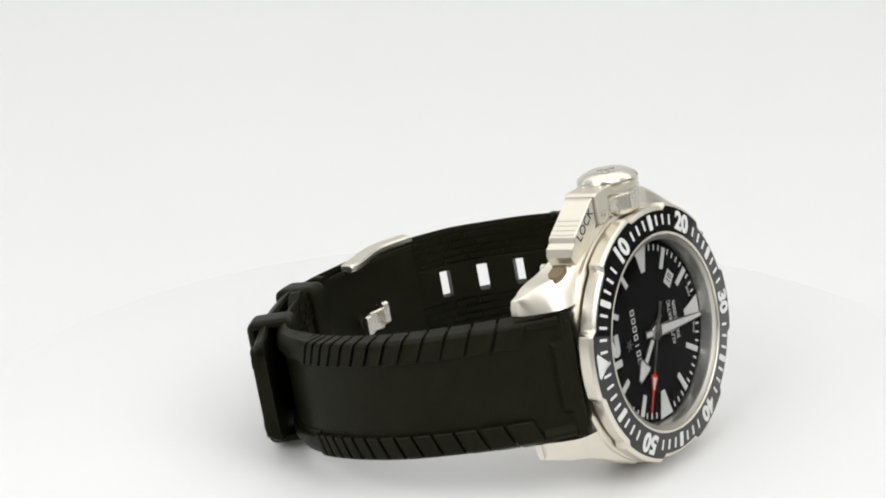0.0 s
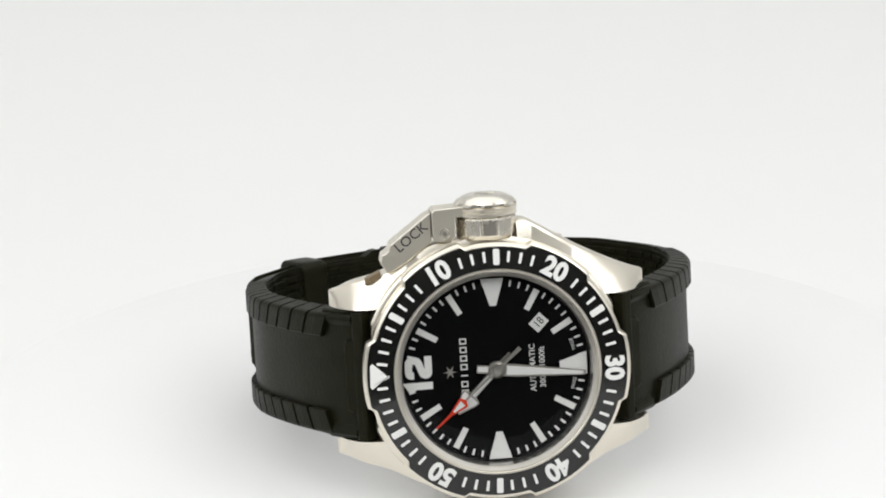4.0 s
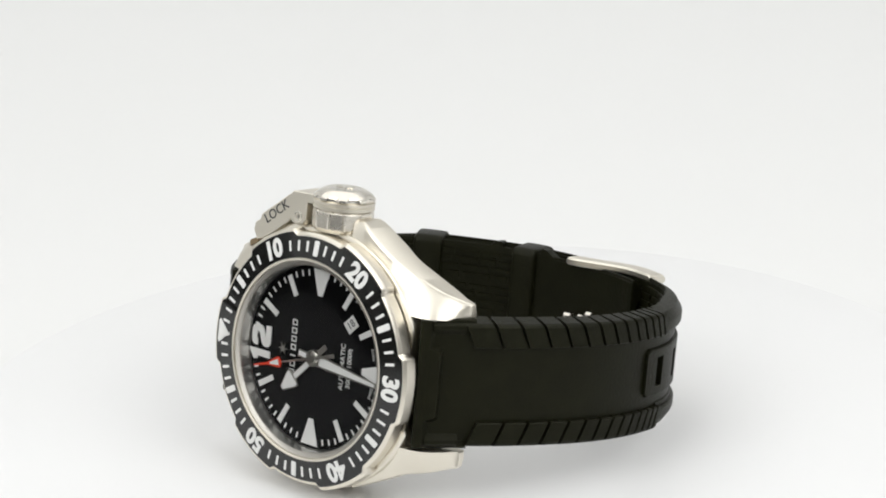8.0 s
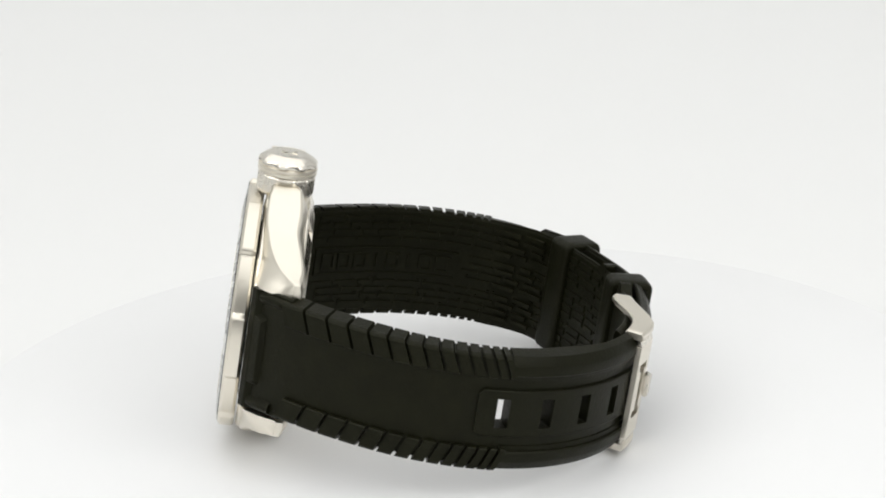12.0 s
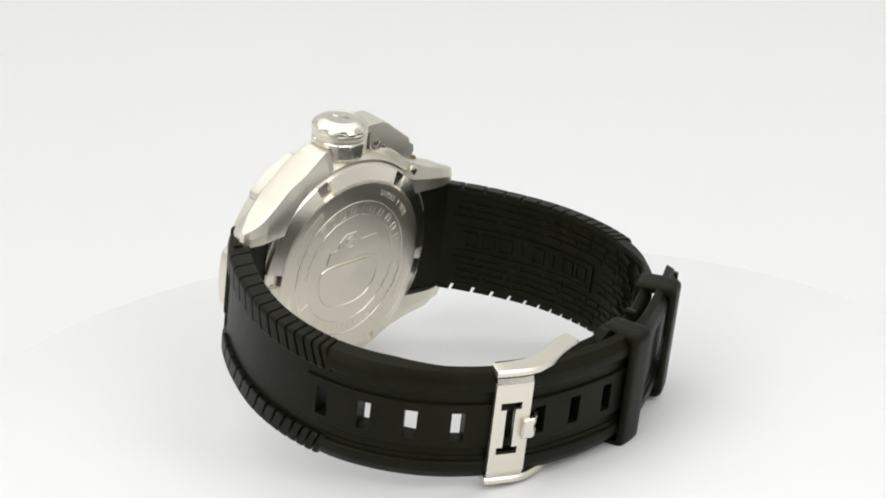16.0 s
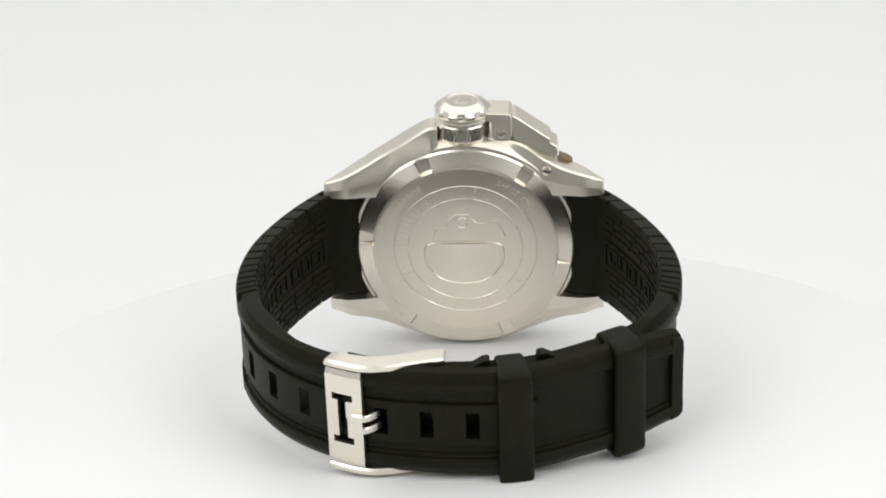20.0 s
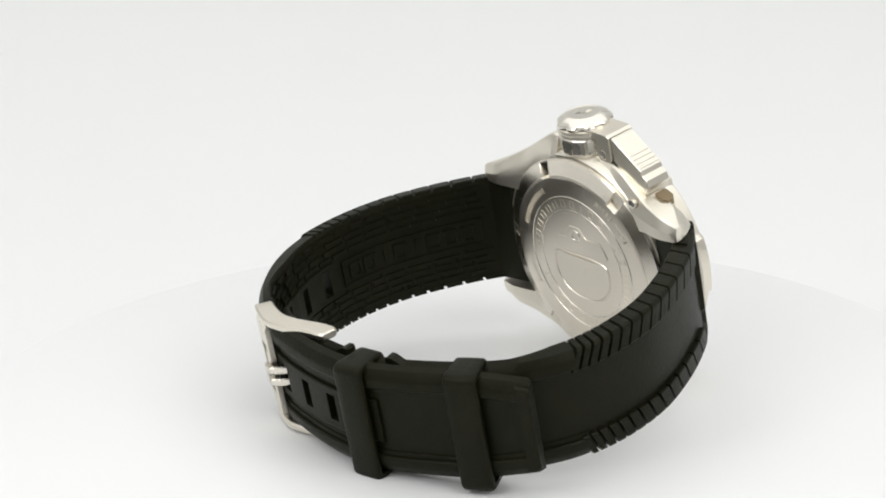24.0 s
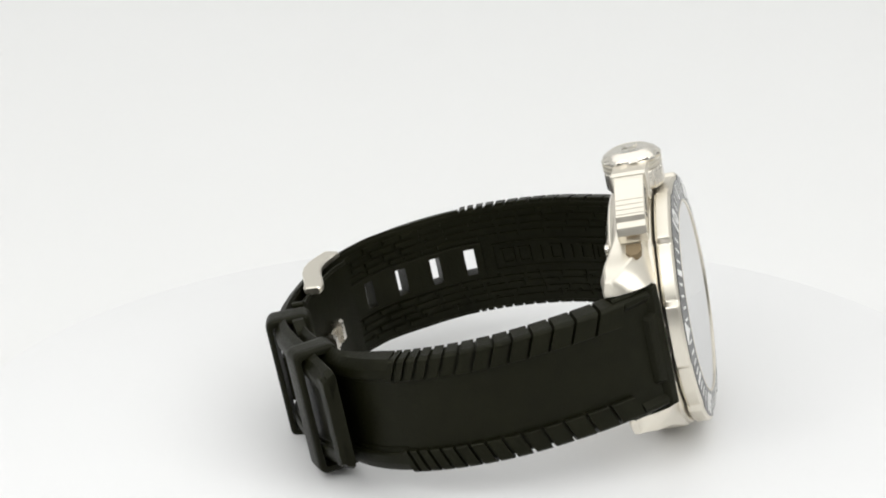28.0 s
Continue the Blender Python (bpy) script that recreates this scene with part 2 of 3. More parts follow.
def turntable():
    root = tagged(new("turntable"), "round glossy white motorised turntable under the watch", "turntable")
    R = TABLE_R

    def ring(r, z):
        return [(r * math.cos(2 * math.pi * i / 160), r * math.sin(2 * math.pi * i / 160), z) for i in range(160)]
    bm = bmesh.new()
    loft(bm, [ring(R - 1.5, -8), ring(R, -6.5), ring(R, -1.2), ring(R - 0.4, -0.35), ring(R - 1.2, 0)])
    part("disc", bm, TABLE, root, smooth=40)
    bm = bmesh.new()
    loft(bm, [ring(R - 12, -42), ring(R - 12, -9), ring(R - 14, -8)])
    part("base", bm, TABLE, root, smooth=40)
    return root


TABLE_R = 87.0
studio()
table = turntable()

# ---- the watch ----
watch = tagged(new("wrist_watch"), "steel diver's watch, black dial, rubber strap, lying on its side", "watch")

# strap lines, outer sides
LINE_6 = Path([(19.8, 3.2), (22.8, 5.6), (26.8, 10.4), (31.2, 17.8), (34.9, 26.8), (36.25, 36), (35.25, 45.0), (31.9, 52.5), (26.75, 58.65), (20.3, 63.2),
               (13, 66.2), (4, 67.6), (-5, 67.8), (-12.6, 66.4), (-20.1, 63.0), (-27.2, 59.1), (-31.9, 56.15), (-35.6, 53.8)], 1)
# the long half sits a little higher where it is free
RAISED_6 = Path(LINE_6.way, 1, ((0, 0.2), (6, 0.6), (25, 0.75), (66, 0.75), (80, 0.65), (92, 0.5), (132, 0.3)))
LINE_12 = Path([(-19.8, 3.2), (-22.8, 5.6), (-26.8, 10.4), (-31.2, 17.8), (-34.9, 26.8), (-36.1, 36), (-35.0, 44.2), (-31.8, 50.6), (-26.8, 55.5),
                (-20, 59.9), (-13, 63.2), (-5, 64.9), (4, 65.0), (12, 63.8), (17, 62.0)], -1)
HALF = 8.9
HOLE_U, HOLE_Z = 1.05, 2.35


def bezel_lobe(m):
    k = abs((m + 5) % 10 - 5)
    s = min(1, max(0, (2.75 - k) / 0.45))
    return s * s * (3 - 2 * s)


BEZEL_SHIFT = 0.33


def build_bezel():
    lobes = lambda m: bezel_lobe(m - BEZEL_SHIFT)
    prof = [(15.2, 2.0, 0), (15.2, 0.02, 0), (15.3, -0.08, 0), (15.54, -0.08, 0), (15.56, 0.05, 0), (18.85, 0.5, 0.7), (19.1, 0.6, 0.7), (19.4, 0.95, 0.7), (19.4, 2.7, 0.7), (19.05, 3.1, 0.7), (15.2, 3.1, 0), (15.2, 2.0, 0)]
    bezel = part("bezel", lathe_dial(prof, 480, lobes), STEEL, watch, "brushed steel rotating bezel with six lobes", smooth=35)
    prof = [(15.55, 0.3, 0), (15.6, -0.03, 0), (18.75, 0.4, 0.7), (18.85, 0.5, 0.7), (18.75, 0.8, 0.7), (15.55, 0.3, 0)]
    insert = part("bezel_insert", lathe_dial(prof, 480, lobes), INSERT, bezel, "black bezel insert", smooth=30)
    slope = lambda r: -0.07 + (r - 15.6) * 0.43 / 3.3

    def mark(r0, r1, w0, w1, minute, name="minute_mark"):
        a = radians((minute + BEZEL_SHIFT) * 6)
        bm = bmesh.new()
        c = (w0 + w1) / 12
        outline = [(r0, -w0 / 2 + c), (r0 + c, -w0 / 2), (r1 - c, -w1 / 2), (r1, -w1 / 2 + c), (r1, w1 / 2 - c), (r1 - c, w1 / 2), (r0 + c, w0 / 2), (r0, w0 / 2 - c)]
        prism(bm, outline, lambda u, v, w: (-u * math.cos(a) + v * math.sin(a), slope(u) - w, u * math.sin(a) + v * math.cos(a)), -0.05, 0.03)
        part(name, bm, PRINT, bezel)
    for m in range(1, 60):
        if m % 10 in (9, 0, 1) and 8 < m < 52:
            continue
        if m % 5 == 0:
            mark(16.15, 18.5, 0.95, 0.98, m, "five_minute_mark")
        else:
            mark(16.6, 18.2, 0.40, 0.44, m)
    mark(16.3, 19.1, 0.25, 3.9, 0, "triangle_mark")
    for m in (10, 20, 30, 40, 50):
        a = radians((m + BEZEL_SHIFT) * 6)
        out = Vector((-math.cos(a), 0.13, math.sin(a)))
        right = Vector((math.sin(a), 0, math.cos(a)))
        c = Vector(clock(m + BEZEL_SHIFT, 17.42, slope(17.42) - 0.02))
        part("numeral", glyphs(str(m), 3.95, c, right, out, 0.1, 0.17, 0.96), PRINT, bezel)
    return bezel


def build_dial():
    bm = bmesh.new()
    loft(bm, [[clock(60 * i / 120, 14.5, y) for i in range(120)] for y in (2.6, 3.2)])
    dial = part("dial", bm, DIAL, watch, "matt black dial")
    part("flange", lathe_dial([(15.25, 0.3, 0), (15.1, 0.26, 0), (14.5, 0.46, 0), (14.4, 0.56, 0), (14.38, 0.85, 0), (15.25, 0.95, 0), (15.25, 0.3, 0)], 180), FLANGE, watch, "pale satin rim round the dial", smooth=30)
    part("inner_wall", lathe_dial([(14.4, 0.84, 0), (14.12, 2.63, 0), (14.6, 2.63, 0), (14.7, 0.9, 0)], 180), MIRROR, watch, "polished steel wall round the dial", smooth=40)
    cr = part("crystal", lathe_dial([(15.19, 0.085, 0), (15.05, 0.06, 0), (10, 0.025, 0), (5, 0.005, 0), (0, 0, 0)], 96), CRYSTAL, watch, "clear sapphire crystal", smooth=20)
    cr.visible_shadow = False
    Y = 2.55

    def mark(r0, r1, w0, w1, minute, name, h=0.16):
        a = radians(minute * 6)
        bm = bmesh.new()
        prism(bm, [(r0, -w0 / 2), (r1, -w1 / 2), (r1, w1 / 2), (r0, w0 / 2)], lambda u, v, w: (-u * math.cos(a) + v * math.sin(a), 2.62 - w, u * math.sin(a) + v * math.cos(a)), 0, h, 0.04)
        part(name, bm, LUME, dial)
    for m in range(60):
        if m % 5:
            mark(12.6, 13.55, 0.30, 0.34, m, "minute_tick", 0.06)
        elif m in (15, 30, 45):
            mark(9.6, 13.75, 0.95, 3.5, m, "triangle_index")
        elif m:
            mark(10.0, 13.4, 0.85, 0.95, m, "hour_index")
    up12 = lambda u, v, w: (-9.65 - v, Y - w, u)
    for line in ([(-2.65, 2.95), (-1.75, 3.55), (-1.75, 0.0)], softened([(-0.1, 2.75), (-0.1, 3.53), (2.15, 3.53), (2.15, 2.15), (-0.1, 1.35), (-0.1, 0.55), (2.75, 0.55)], 0.55)):
        bm = bmesh.new()
        stroke(bm, line, 1.08, up12, -0.05, 0.12)
        part("numeral", bm, LUME, dial)
    part("lettering", glyphs("AUTOMATIC", 1.25, (5.55, Y, -0.2), (0, 0, 1), (-1, 0, 0), 0.04, 0.012, 1.0), PRINT, dial)
    part("lettering", glyphs("300m/1000ft", 1.22, (7.0, Y, -0.2), (0, 0, 1), (-1, 0, 0), 0.04, 0.012, 1.0), PRINT, dial)
    for word, m in (("MADE", 27.6), ("SWISS", 32.4)):
        a = radians(m * 6)
        part("lettering", glyphs(word, 0.72, clock(m, 12.05, Y), (-math.sin(a), 0, -math.cos(a)), (math.cos(a), 0, -math.sin(a)), 0.03, 0.0, 0.95), PRINT, dial)
    # maker's name as plain bars and its emblem as a plain star
    for i in range(8):
        bm = bmesh.new()
        z = -4.55 + i * 1.3
        put = lambda u, v, w: (-4.3 - v, Y - w, z + u)
        if i == 3:
            stroke(bm, [(0, 0), (0, 1.05)], 0.2, put, -0.02, 0.03)
        else:
            stroke(bm, [(-0.36, 0.1), (0.36, 0.1), (0.36, 0.95), (-0.36, 0.95)], 0.2, put, -0.02, 0.03, True)
        part("lettering_bar", bm, PRINT, dial)
    bm = bmesh.new()
    star = [((1.05 if i % 2 == 0 else 0.32) * math.cos(math.pi * i / 6), (1.05 if i % 2 == 0 else 0.32) * math.sin(math.pi * i / 6)) for i in range(12)]
    prism(bm, star, lambda u, v, k: (-6.95 + u, k, v), Y + 0.02, Y - 0.1)
    part("emblem", bm, GUNMETAL, dial)
    # date window
    a = radians(45)
    right, up = Vector((math.cos(a), 0, math.sin(a))), Vector((-math.sin(a), 0, math.cos(a)))
    c = Vector((6.75, Y, 6.6))
    rect = lambda w, h: [(-w, -h), (w, -h), (w, h), (-w, h)]
    put = lambda u, v, w: tuple(c + right * u + up * v + Vector((0, -w, 0)))
    bm = bmesh.new()
    prism(bm, rect(1.2, 1.0), put, -0.03, 0.03)
    window = part("date_window", bm, PRINT, dial, "white date window")
    part("date_figure", glyphs("18", 1.75, c + Vector((0, -0.05, 0)), right, up, 0.02, 0.0, 0.9), INK_SHADE, window)
    return dial


def hand(name, outline, lume, y, mat=GUNMETAL, h=0.14, lume_mat=None):
    """outline and lume: half outlines (r, halfwidth) along the hand, which points to twelve (-X)."""
    full = lambda o: [(r, w) for r, w in o] + [(r, -w) for r, w in reversed(o)]
    bm = bmesh.new()
    prism(bm, full(outline), lambda u, v, w: (-u, -w, v), 0, h, 0.0)
    ob = part(name, bm, mat, watch)
    ob.location = (0, y * MM, 0)
    for l, m in lume:
        bm = bmesh.new()
        prism(bm, full(l), lambda u, v, w: (-u, -w, v), h - 0.02, h + 0.05)
        part("lume", bm, m, ob)
    return ob


def build_hands():
    hour = hand("hour_hand", [(-3.2, 0.3), (-3.2, 0.42), (-1.2, 0.5), (1.2, 0.55), (5.1, 0.55), (5.5, 1.55), (6.1, 1.5), (8.8, 0.45), (8.8, 0.4)],
                [([(1.5, 0.38), (5.3, 0.4)], LUME), ([(5.6, 1.3), (6.1, 1.3), (8.6, 0.3)], LUME)], 2.25)
    minute = hand("minute_hand", [(-3.0, 0.4), (-3.0, 0.62), (-1.2, 0.62), (1.2, 0.95), (3, 0.95), (13.4, 0.36), (13.5, 0.25)],
                  [([(1.5, 0.72), (13.1, 0.22)], LUME), ([(-2.9, 0.38), (-1.3, 0.38)], LUME)], 1.95)
    second = hand("second_hand", [(-4.8, 0.28), (-4.8, 0.34), (-1.3, 0.22), (6.4, 0.12), (6.6, 0.12)], [], 1.65, h=0.1)
    bm = bmesh.new()
    prism(bm, [(6.5, 0.15), (6.9, 0.85), (7.2, 0.85), (9.6, 0.2), (12.6, 0.12), (12.6, -0.12), (9.6, -0.2), (7.2, -0.85), (6.9, -0.85), (6.5, -0.15)], lambda u, v, w: (-u, -w, v), 0.0, 0.12)
    tip = part("red_tip", bm, RED, second, "red lacquered arrow tip")
    bm = bmesh.new()
    prism(bm, [(7.1, 0.5), (9.0, 0.14), (9.0, -0.14), (7.1, -0.5)], lambda u, v, w: (-u, -w, v), 0.1, 0.15)
    part("lume", bm, LUME, tip)
    bm = bmesh.new()
    loft(bm, [[clock(60 * i / 32, r, y) for i in range(32)] for r, y in ((1.3, 2.4), (1.3, 1.72), (1.15, 1.6), (0.75, 1.58), (0.7, 1.5), (0.3, 1.48))])
    part("hand_hub", bm, GUNMETAL, watch, smooth=40)
    return hour, minute, second


def build_case():
    prof = [(14.2, 3.5, 0), (18.5, 3.42, 0), (19.6, 3.45, 0), (20.0, 3.7, 0), (20.3, 4.6, 0), (20.35, 7.5, 0), (20.1, 9.2, 0), (19.3, 10.2, 0), (14.2, 10.3, 0), (14.2, 3.3, 0)]
    bm = lathe_dial(prof, 240)
    for v in bm.verts:  # flat seats for the strap ends
        if abs(v.co.z) < 9.95 and abs(v.co.x) > 18.3:
            v.co.x = math.copysign(18.3, v.co.x)
    case = part("case", bm, STEEL, watch, "satin steel case", smooth=35)

    def lug(sx, sz, stations, name):
        """stations: x, inner z, outer z, front y inner, front y outer, back y outer, back y inner."""
        bm = bmesh.new()
        rings = []
        q = np.array([stations[0]] + stations + [stations[-1]], float)
        run = []
        for i in range(1, len(q) - 2):
            for k in np.linspace(0, 1, 5, endpoint=False) if i < len(q) - 3 else (0.0, 1.0):
                m0 = (q[i + 1] - q[i - 1]) / max(1e-6, q[i + 1][0] - q[i - 1][0]) * (q[i + 1][0] - q[i][0])
                m1 = (q[i + 2] - q[i]) / max(1e-6, q[i + 2][0] - q[i][0]) * (q[i + 1][0] - q[i][0])
                k2, k3 = k * k, k ** 3
                run.append((2 * k3 - 3 * k2 + 1) * q[i] + (k3 - 2 * k2 + k) * m0 + (3 * k2 - 2 * k3) * q[i + 1] + (k3 - k2) * m1)
        for x, zi, zo, fi, fo, bo, bi in run:
            c = min(0.5, (zo - zi) * 0.22, (bo - fo) * 0.2)
            ring = [(zi, fi), (zi + (zo - zi) * 0.5, fi + (fo - fi) * 0.42), (zo - c * 1.2, fo - c * 0.35), (zo - c * 0.3, fo + c * 0.15), (zo, fo + c * 0.8),
                    (zo, bo - c * 1.4), (zo - c * 0.6, bo - c * 0.6), (zo - (zo - zi) * 0.52, bi), (zi, bi)]
            rings.append([(sx * x, y, sz * z) for z, y in ring])
        loft(bm, rings)
        return part(name, bm, STEEL, case, smooth=22)

    tip = [(13.5, 10.05, 17.4, 3.3, 4.5, 9.7, 10.6), (17, 10.05, 15.5, 3.6, 5.4, 10.5, 11.1), (20.5, 10.05, 13.8, 4.4, 7.0, 11.1, 11.5),
           (22.6, 10.05, 13.0, 6.9, 8.5, 10.9, 11.2), (23.8, 10.05, 12.6, 9.5, 9.45, 10.7, 10.9), (24.0, 10.2, 12.4, 9.65, 9.6, 10.6, 10.75)]
    guard = [(4.3, 15, 22.0, 3.2, 4.3, 9.0, 10.3), (5.4, 15, 22.1, 3.2, 4.4, 9.2, 10.3), (6.4, 14.6, 21.75, 3.2, 4.3, 9.4, 10.3), (8, 14, 20.8, 3.2, 4.1, 9.6, 10.3), (10.5, 12, 19.2, 3.2, 4.1, 9.8, 10.4)]
    lug(1, 1, guard + tip, "crown_guard_lug")
    shoulder = [(3.5, 15, 19.9, 3.2, 4.0, 9.0, 10.3), (7.0, 14.5, 19.6, 3.2, 4.0, 9.0, 10.3), (10.5, 12, 18.6, 3.2, 4.2, 9.4, 10.4)]
    low_tip = [(x, zi, 10.05 + (zo - 10.05) * (0.86 if x < 20 else 1.0), fi, fo, bo, bi) for x, zi, zo, fi, fo, bo, bi in tip]
    lug(-1, 1, shoulder + low_tip, "lug")
    low = [(8, 12, 18.9, 3.2, 4.2, 9.2, 10.3), (11, 11, 17.6, 3.2, 4.3, 9.5, 10.4)] + low_tip
    lug(1, -1, low, "lug")
    lug(-1, -1, low, "lug")
    # block for the lever's socket, the recess's shade put into its brass, and the case screw
    bm = bmesh.new()
    loft(bm, [[(-17.5 + a * 1.15, 6.1 + b * 1.2, 14.75 + 0.5 * a + h) for a, b in ((-1, -0.5), (-0.4, -1), (1, -1), (1, 1), (-0.4, 1), (-1, 0.5))] for h in (-0.6, 0.3)])
    part("lever_socket_block", bm, SHADED_BRASS, case, "block in place of the lever's socket, brass darkened for its shade")
    bm = bmesh.new()
    loft(bm, [[(-14.2 + r * math.cos(a), y, 14.5 + r * math.sin(a)) for a in [2 * math.pi * i / 24 for i in range(24)]] for r, y in ((0.8, 10.2), (0.8, 10.82), (0.62, 10.9))])
    screw = part("screw", bm, POLISH, case, smooth=40)
    # slot as a thin dark strip on the head, its shade in the colour
    bm = bmesh.new()
    prism(bm, [(-14.2 - 0.62, 14.35), (-14.2 + 0.5, 14.85), (-14.2 + 0.62, 14.65), (-14.2 - 0.5, 14.15)], lambda u, v, w: (u, w, v), 10.85, 10.92)
    part("painted_slot", bm, INK_SHADE, screw)
    return case


def arc_bars(parent, name, r, y, a0, a1, n, w, h, mat):
    """Engraving round the case back, as slim hollow blocks; angles in degrees from +X towards +Z."""
    for i in range(n):
        a = radians(a0 + (a1 - a0) * i / max(1, n - 1))
        bm = bmesh.new()
        put = lambda u, v, k: (u * math.cos(a) - v * math.sin(a), k, u * math.sin(a) + v * math.cos(a))
        t = 0.2
        stroke(bm, [(r - h / 2 + t / 2, -w / 2 + t / 2), (r + h / 2 - t / 2, -w / 2 + t / 2), (r + h / 2 - t / 2, w / 2 - t / 2), (r - h / 2 + t / 2, w / 2 - t / 2)], t, put, y - 0.03, y + 0.06, True)
        part(name, bm, mat, parent)


def build_back(case):
    Y = 11.6
    bm = bmesh.new()
    n, rings = 720, []
    for i in range(n + 1):
        a = 360 * (i % n) / n
        off = (a - 7 + 30) % 60 - 30
        cut = abs(off) < 3.6
        slope = lambda r: Y - 0.06 - (r - 15.8) * 0.31
        deep = Y - 0.95
        prof = [(0, Y), (8, Y), (15.5, Y), (15.8, Y - 0.06)]
        prof += [(16.1, deep), (16.14, deep), (18.5, deep - 0.02), (18.8, deep - 0.2)] if cut else [(16.1, slope(16.1)), (16.14, slope(16.14)), (18.5, slope(18.5)), (18.8, Y - 1.15)]
        prof += [(18.8, Y - 1.4), (0, Y - 1.5)]
        c = radians(a)
        rings.append([(r * math.cos(c), y, r * math.sin(c)) for r, y in prof])
    loft(bm, rings, closed=False, caps=False)
    back = part("case_back", bm, BACK, watch, "round brushed steel screw-down case back with six key slots", smooth=12)
    back.data.materials.append(RIM)
    for f in back.data.polygons:
        if math.hypot(f.center.x, f.center.z) > 16.12 * MM:
            f.material_index = 1
    ring = lambda r, w, h: lathe_dial([(r, Y - 0.02, 0), (r + w * 0.3, Y + h, 0), (r + w * 0.7, Y + h, 0), (r + w, Y - 0.02, 0)], 160)
    part("engraved_ring", ring(12.2, 0.26, 0.09), POLISH, back)
    part("engraved_ring", ring(9.8, 0.2, 0.05), POLISH, back)
    for a in (100, 335, 215):
        bm = bmesh.new()
        c = radians(a)
        prism(bm, [(9.9, -0.13), (12.3, -0.13), (12.3, 0.13), (9.9, 0.13)], lambda u, v, k: (u * math.cos(c) - v * math.sin(c), k, u * math.sin(c) + v * math.cos(c)), Y - 0.03, Y + 0.06)
        part("divider", bm, POLISH, back)
    # maker's name three times as bars, outer lettering as bars
    for a0, a1 in ((112, 202), (5, 88), (230, 322)):
        arc_bars(back, "lettering_bar", 11.0, Y, a0, a1, 8, 1.15, 1.5, BACK)
    arc_bars(back, "lettering_bar", 14.0, Y, 332, 352, 7, 0.6, 0.95, BACK)
    arc_bars(back, "lettering_bar", 14.0, Y, 187, 218, 9, 0.6, 0.95, BACK)
    arc_bars(back, "lettering_bar", 14.0, Y, 20, 57, 9, 0.7, 1.05, BACK)
    for i, ch in enumerate("SWISS MADE"):
        if ch != " ":
            a = radians(115.5 + 33 * i / 9)
            out = Vector((math.cos(a), 0, math.sin(a)))
            part("lettering", glyphs(ch, 1.5, (14.05 * out.x, Y + 0.06, 14.05 * out.z), (-math.sin(a), 0, math.cos(a)), out, 0.1, 0.01, 1.0), BACK, back)
    # diving mask relief: rounded window with a nose piece, helmet bow above it
    outline = []
    for i in range(64):
        c, d = math.cos(2 * math.pi * i / 64), math.sin(2 * math.pi * i / 64)
        e = 0.5 if d > 0 else 0.88
        outline.append((0.2 + 6.8 * math.copysign(abs(c) ** e, c), -1.1 + (2.7 if d > 0 else 5.8) * math.copysign(abs(d) ** e, d)))
    k = lambda f: [(0.2 + (x - 0.2) * f, -2.3 + (z + 2.3) * f) for x, z in outline]
    bm = bmesh.new()
    loft(bm, [[(x, Y + h, z) for x, z in k(f)] for f, h in ((1.03, -0.03), (1.0, 0.2), (0.955, 0.2), (0.935, 0.05), (0.5, 0.09), (0.02, 0.1))])
    mask = part("mask_relief", bm, BACK, back, "engraved oval mask window", smooth=30)
    bm = bmesh.new()
    nose = [(4.2, 1.2), (2.4, 0.1), (1.3, -0.7), (0.2, -2.9), (-0.9, -0.7), (-2.0, 0.1), (-3.8, 1.2)]
    loft(bm, [[(u, Y, v) for u, v in nose], [(u, Y + 0.12 + 0.16 * (v + 2.9) / 4.1, v) for u, v in nose]])
    part("nose_relief", bm, BACK, mask)
    bm = bmesh.new()
    prism(bm, [(5.6, 2.1), (5.0, 4.2), (3.2, 4.4), (3.0, 5.6), (1.7, 6.9), (-0.6, 6.9), (-1.7, 5.6), (-2.2, 5.2), (-5.6, 5.3), (-6.4, 4.0), (-7.0, 2.6), (-6.2, 1.9), (-5.2, 2.4)], lambda u, v, w: (u, w, v), Y - 0.02, Y + 0.14, 0.08)
    helmet = part("helmet_relief", bm, BACK, back)
    bm = bmesh.new()
    loft(bm, [[(0.45 + r * math.cos(t), Y + h, 5.2 + r * math.sin(t)) for t in [2 * math.pi * i / 24 for i in range(24)]] for r, h in ((1.2, 0.1), (1.1, 0.24), (0.85, 0.24), (0.75, 0.1))])
    part("port_relief", bm, POLISH, helmet, smooth=40)
    return back


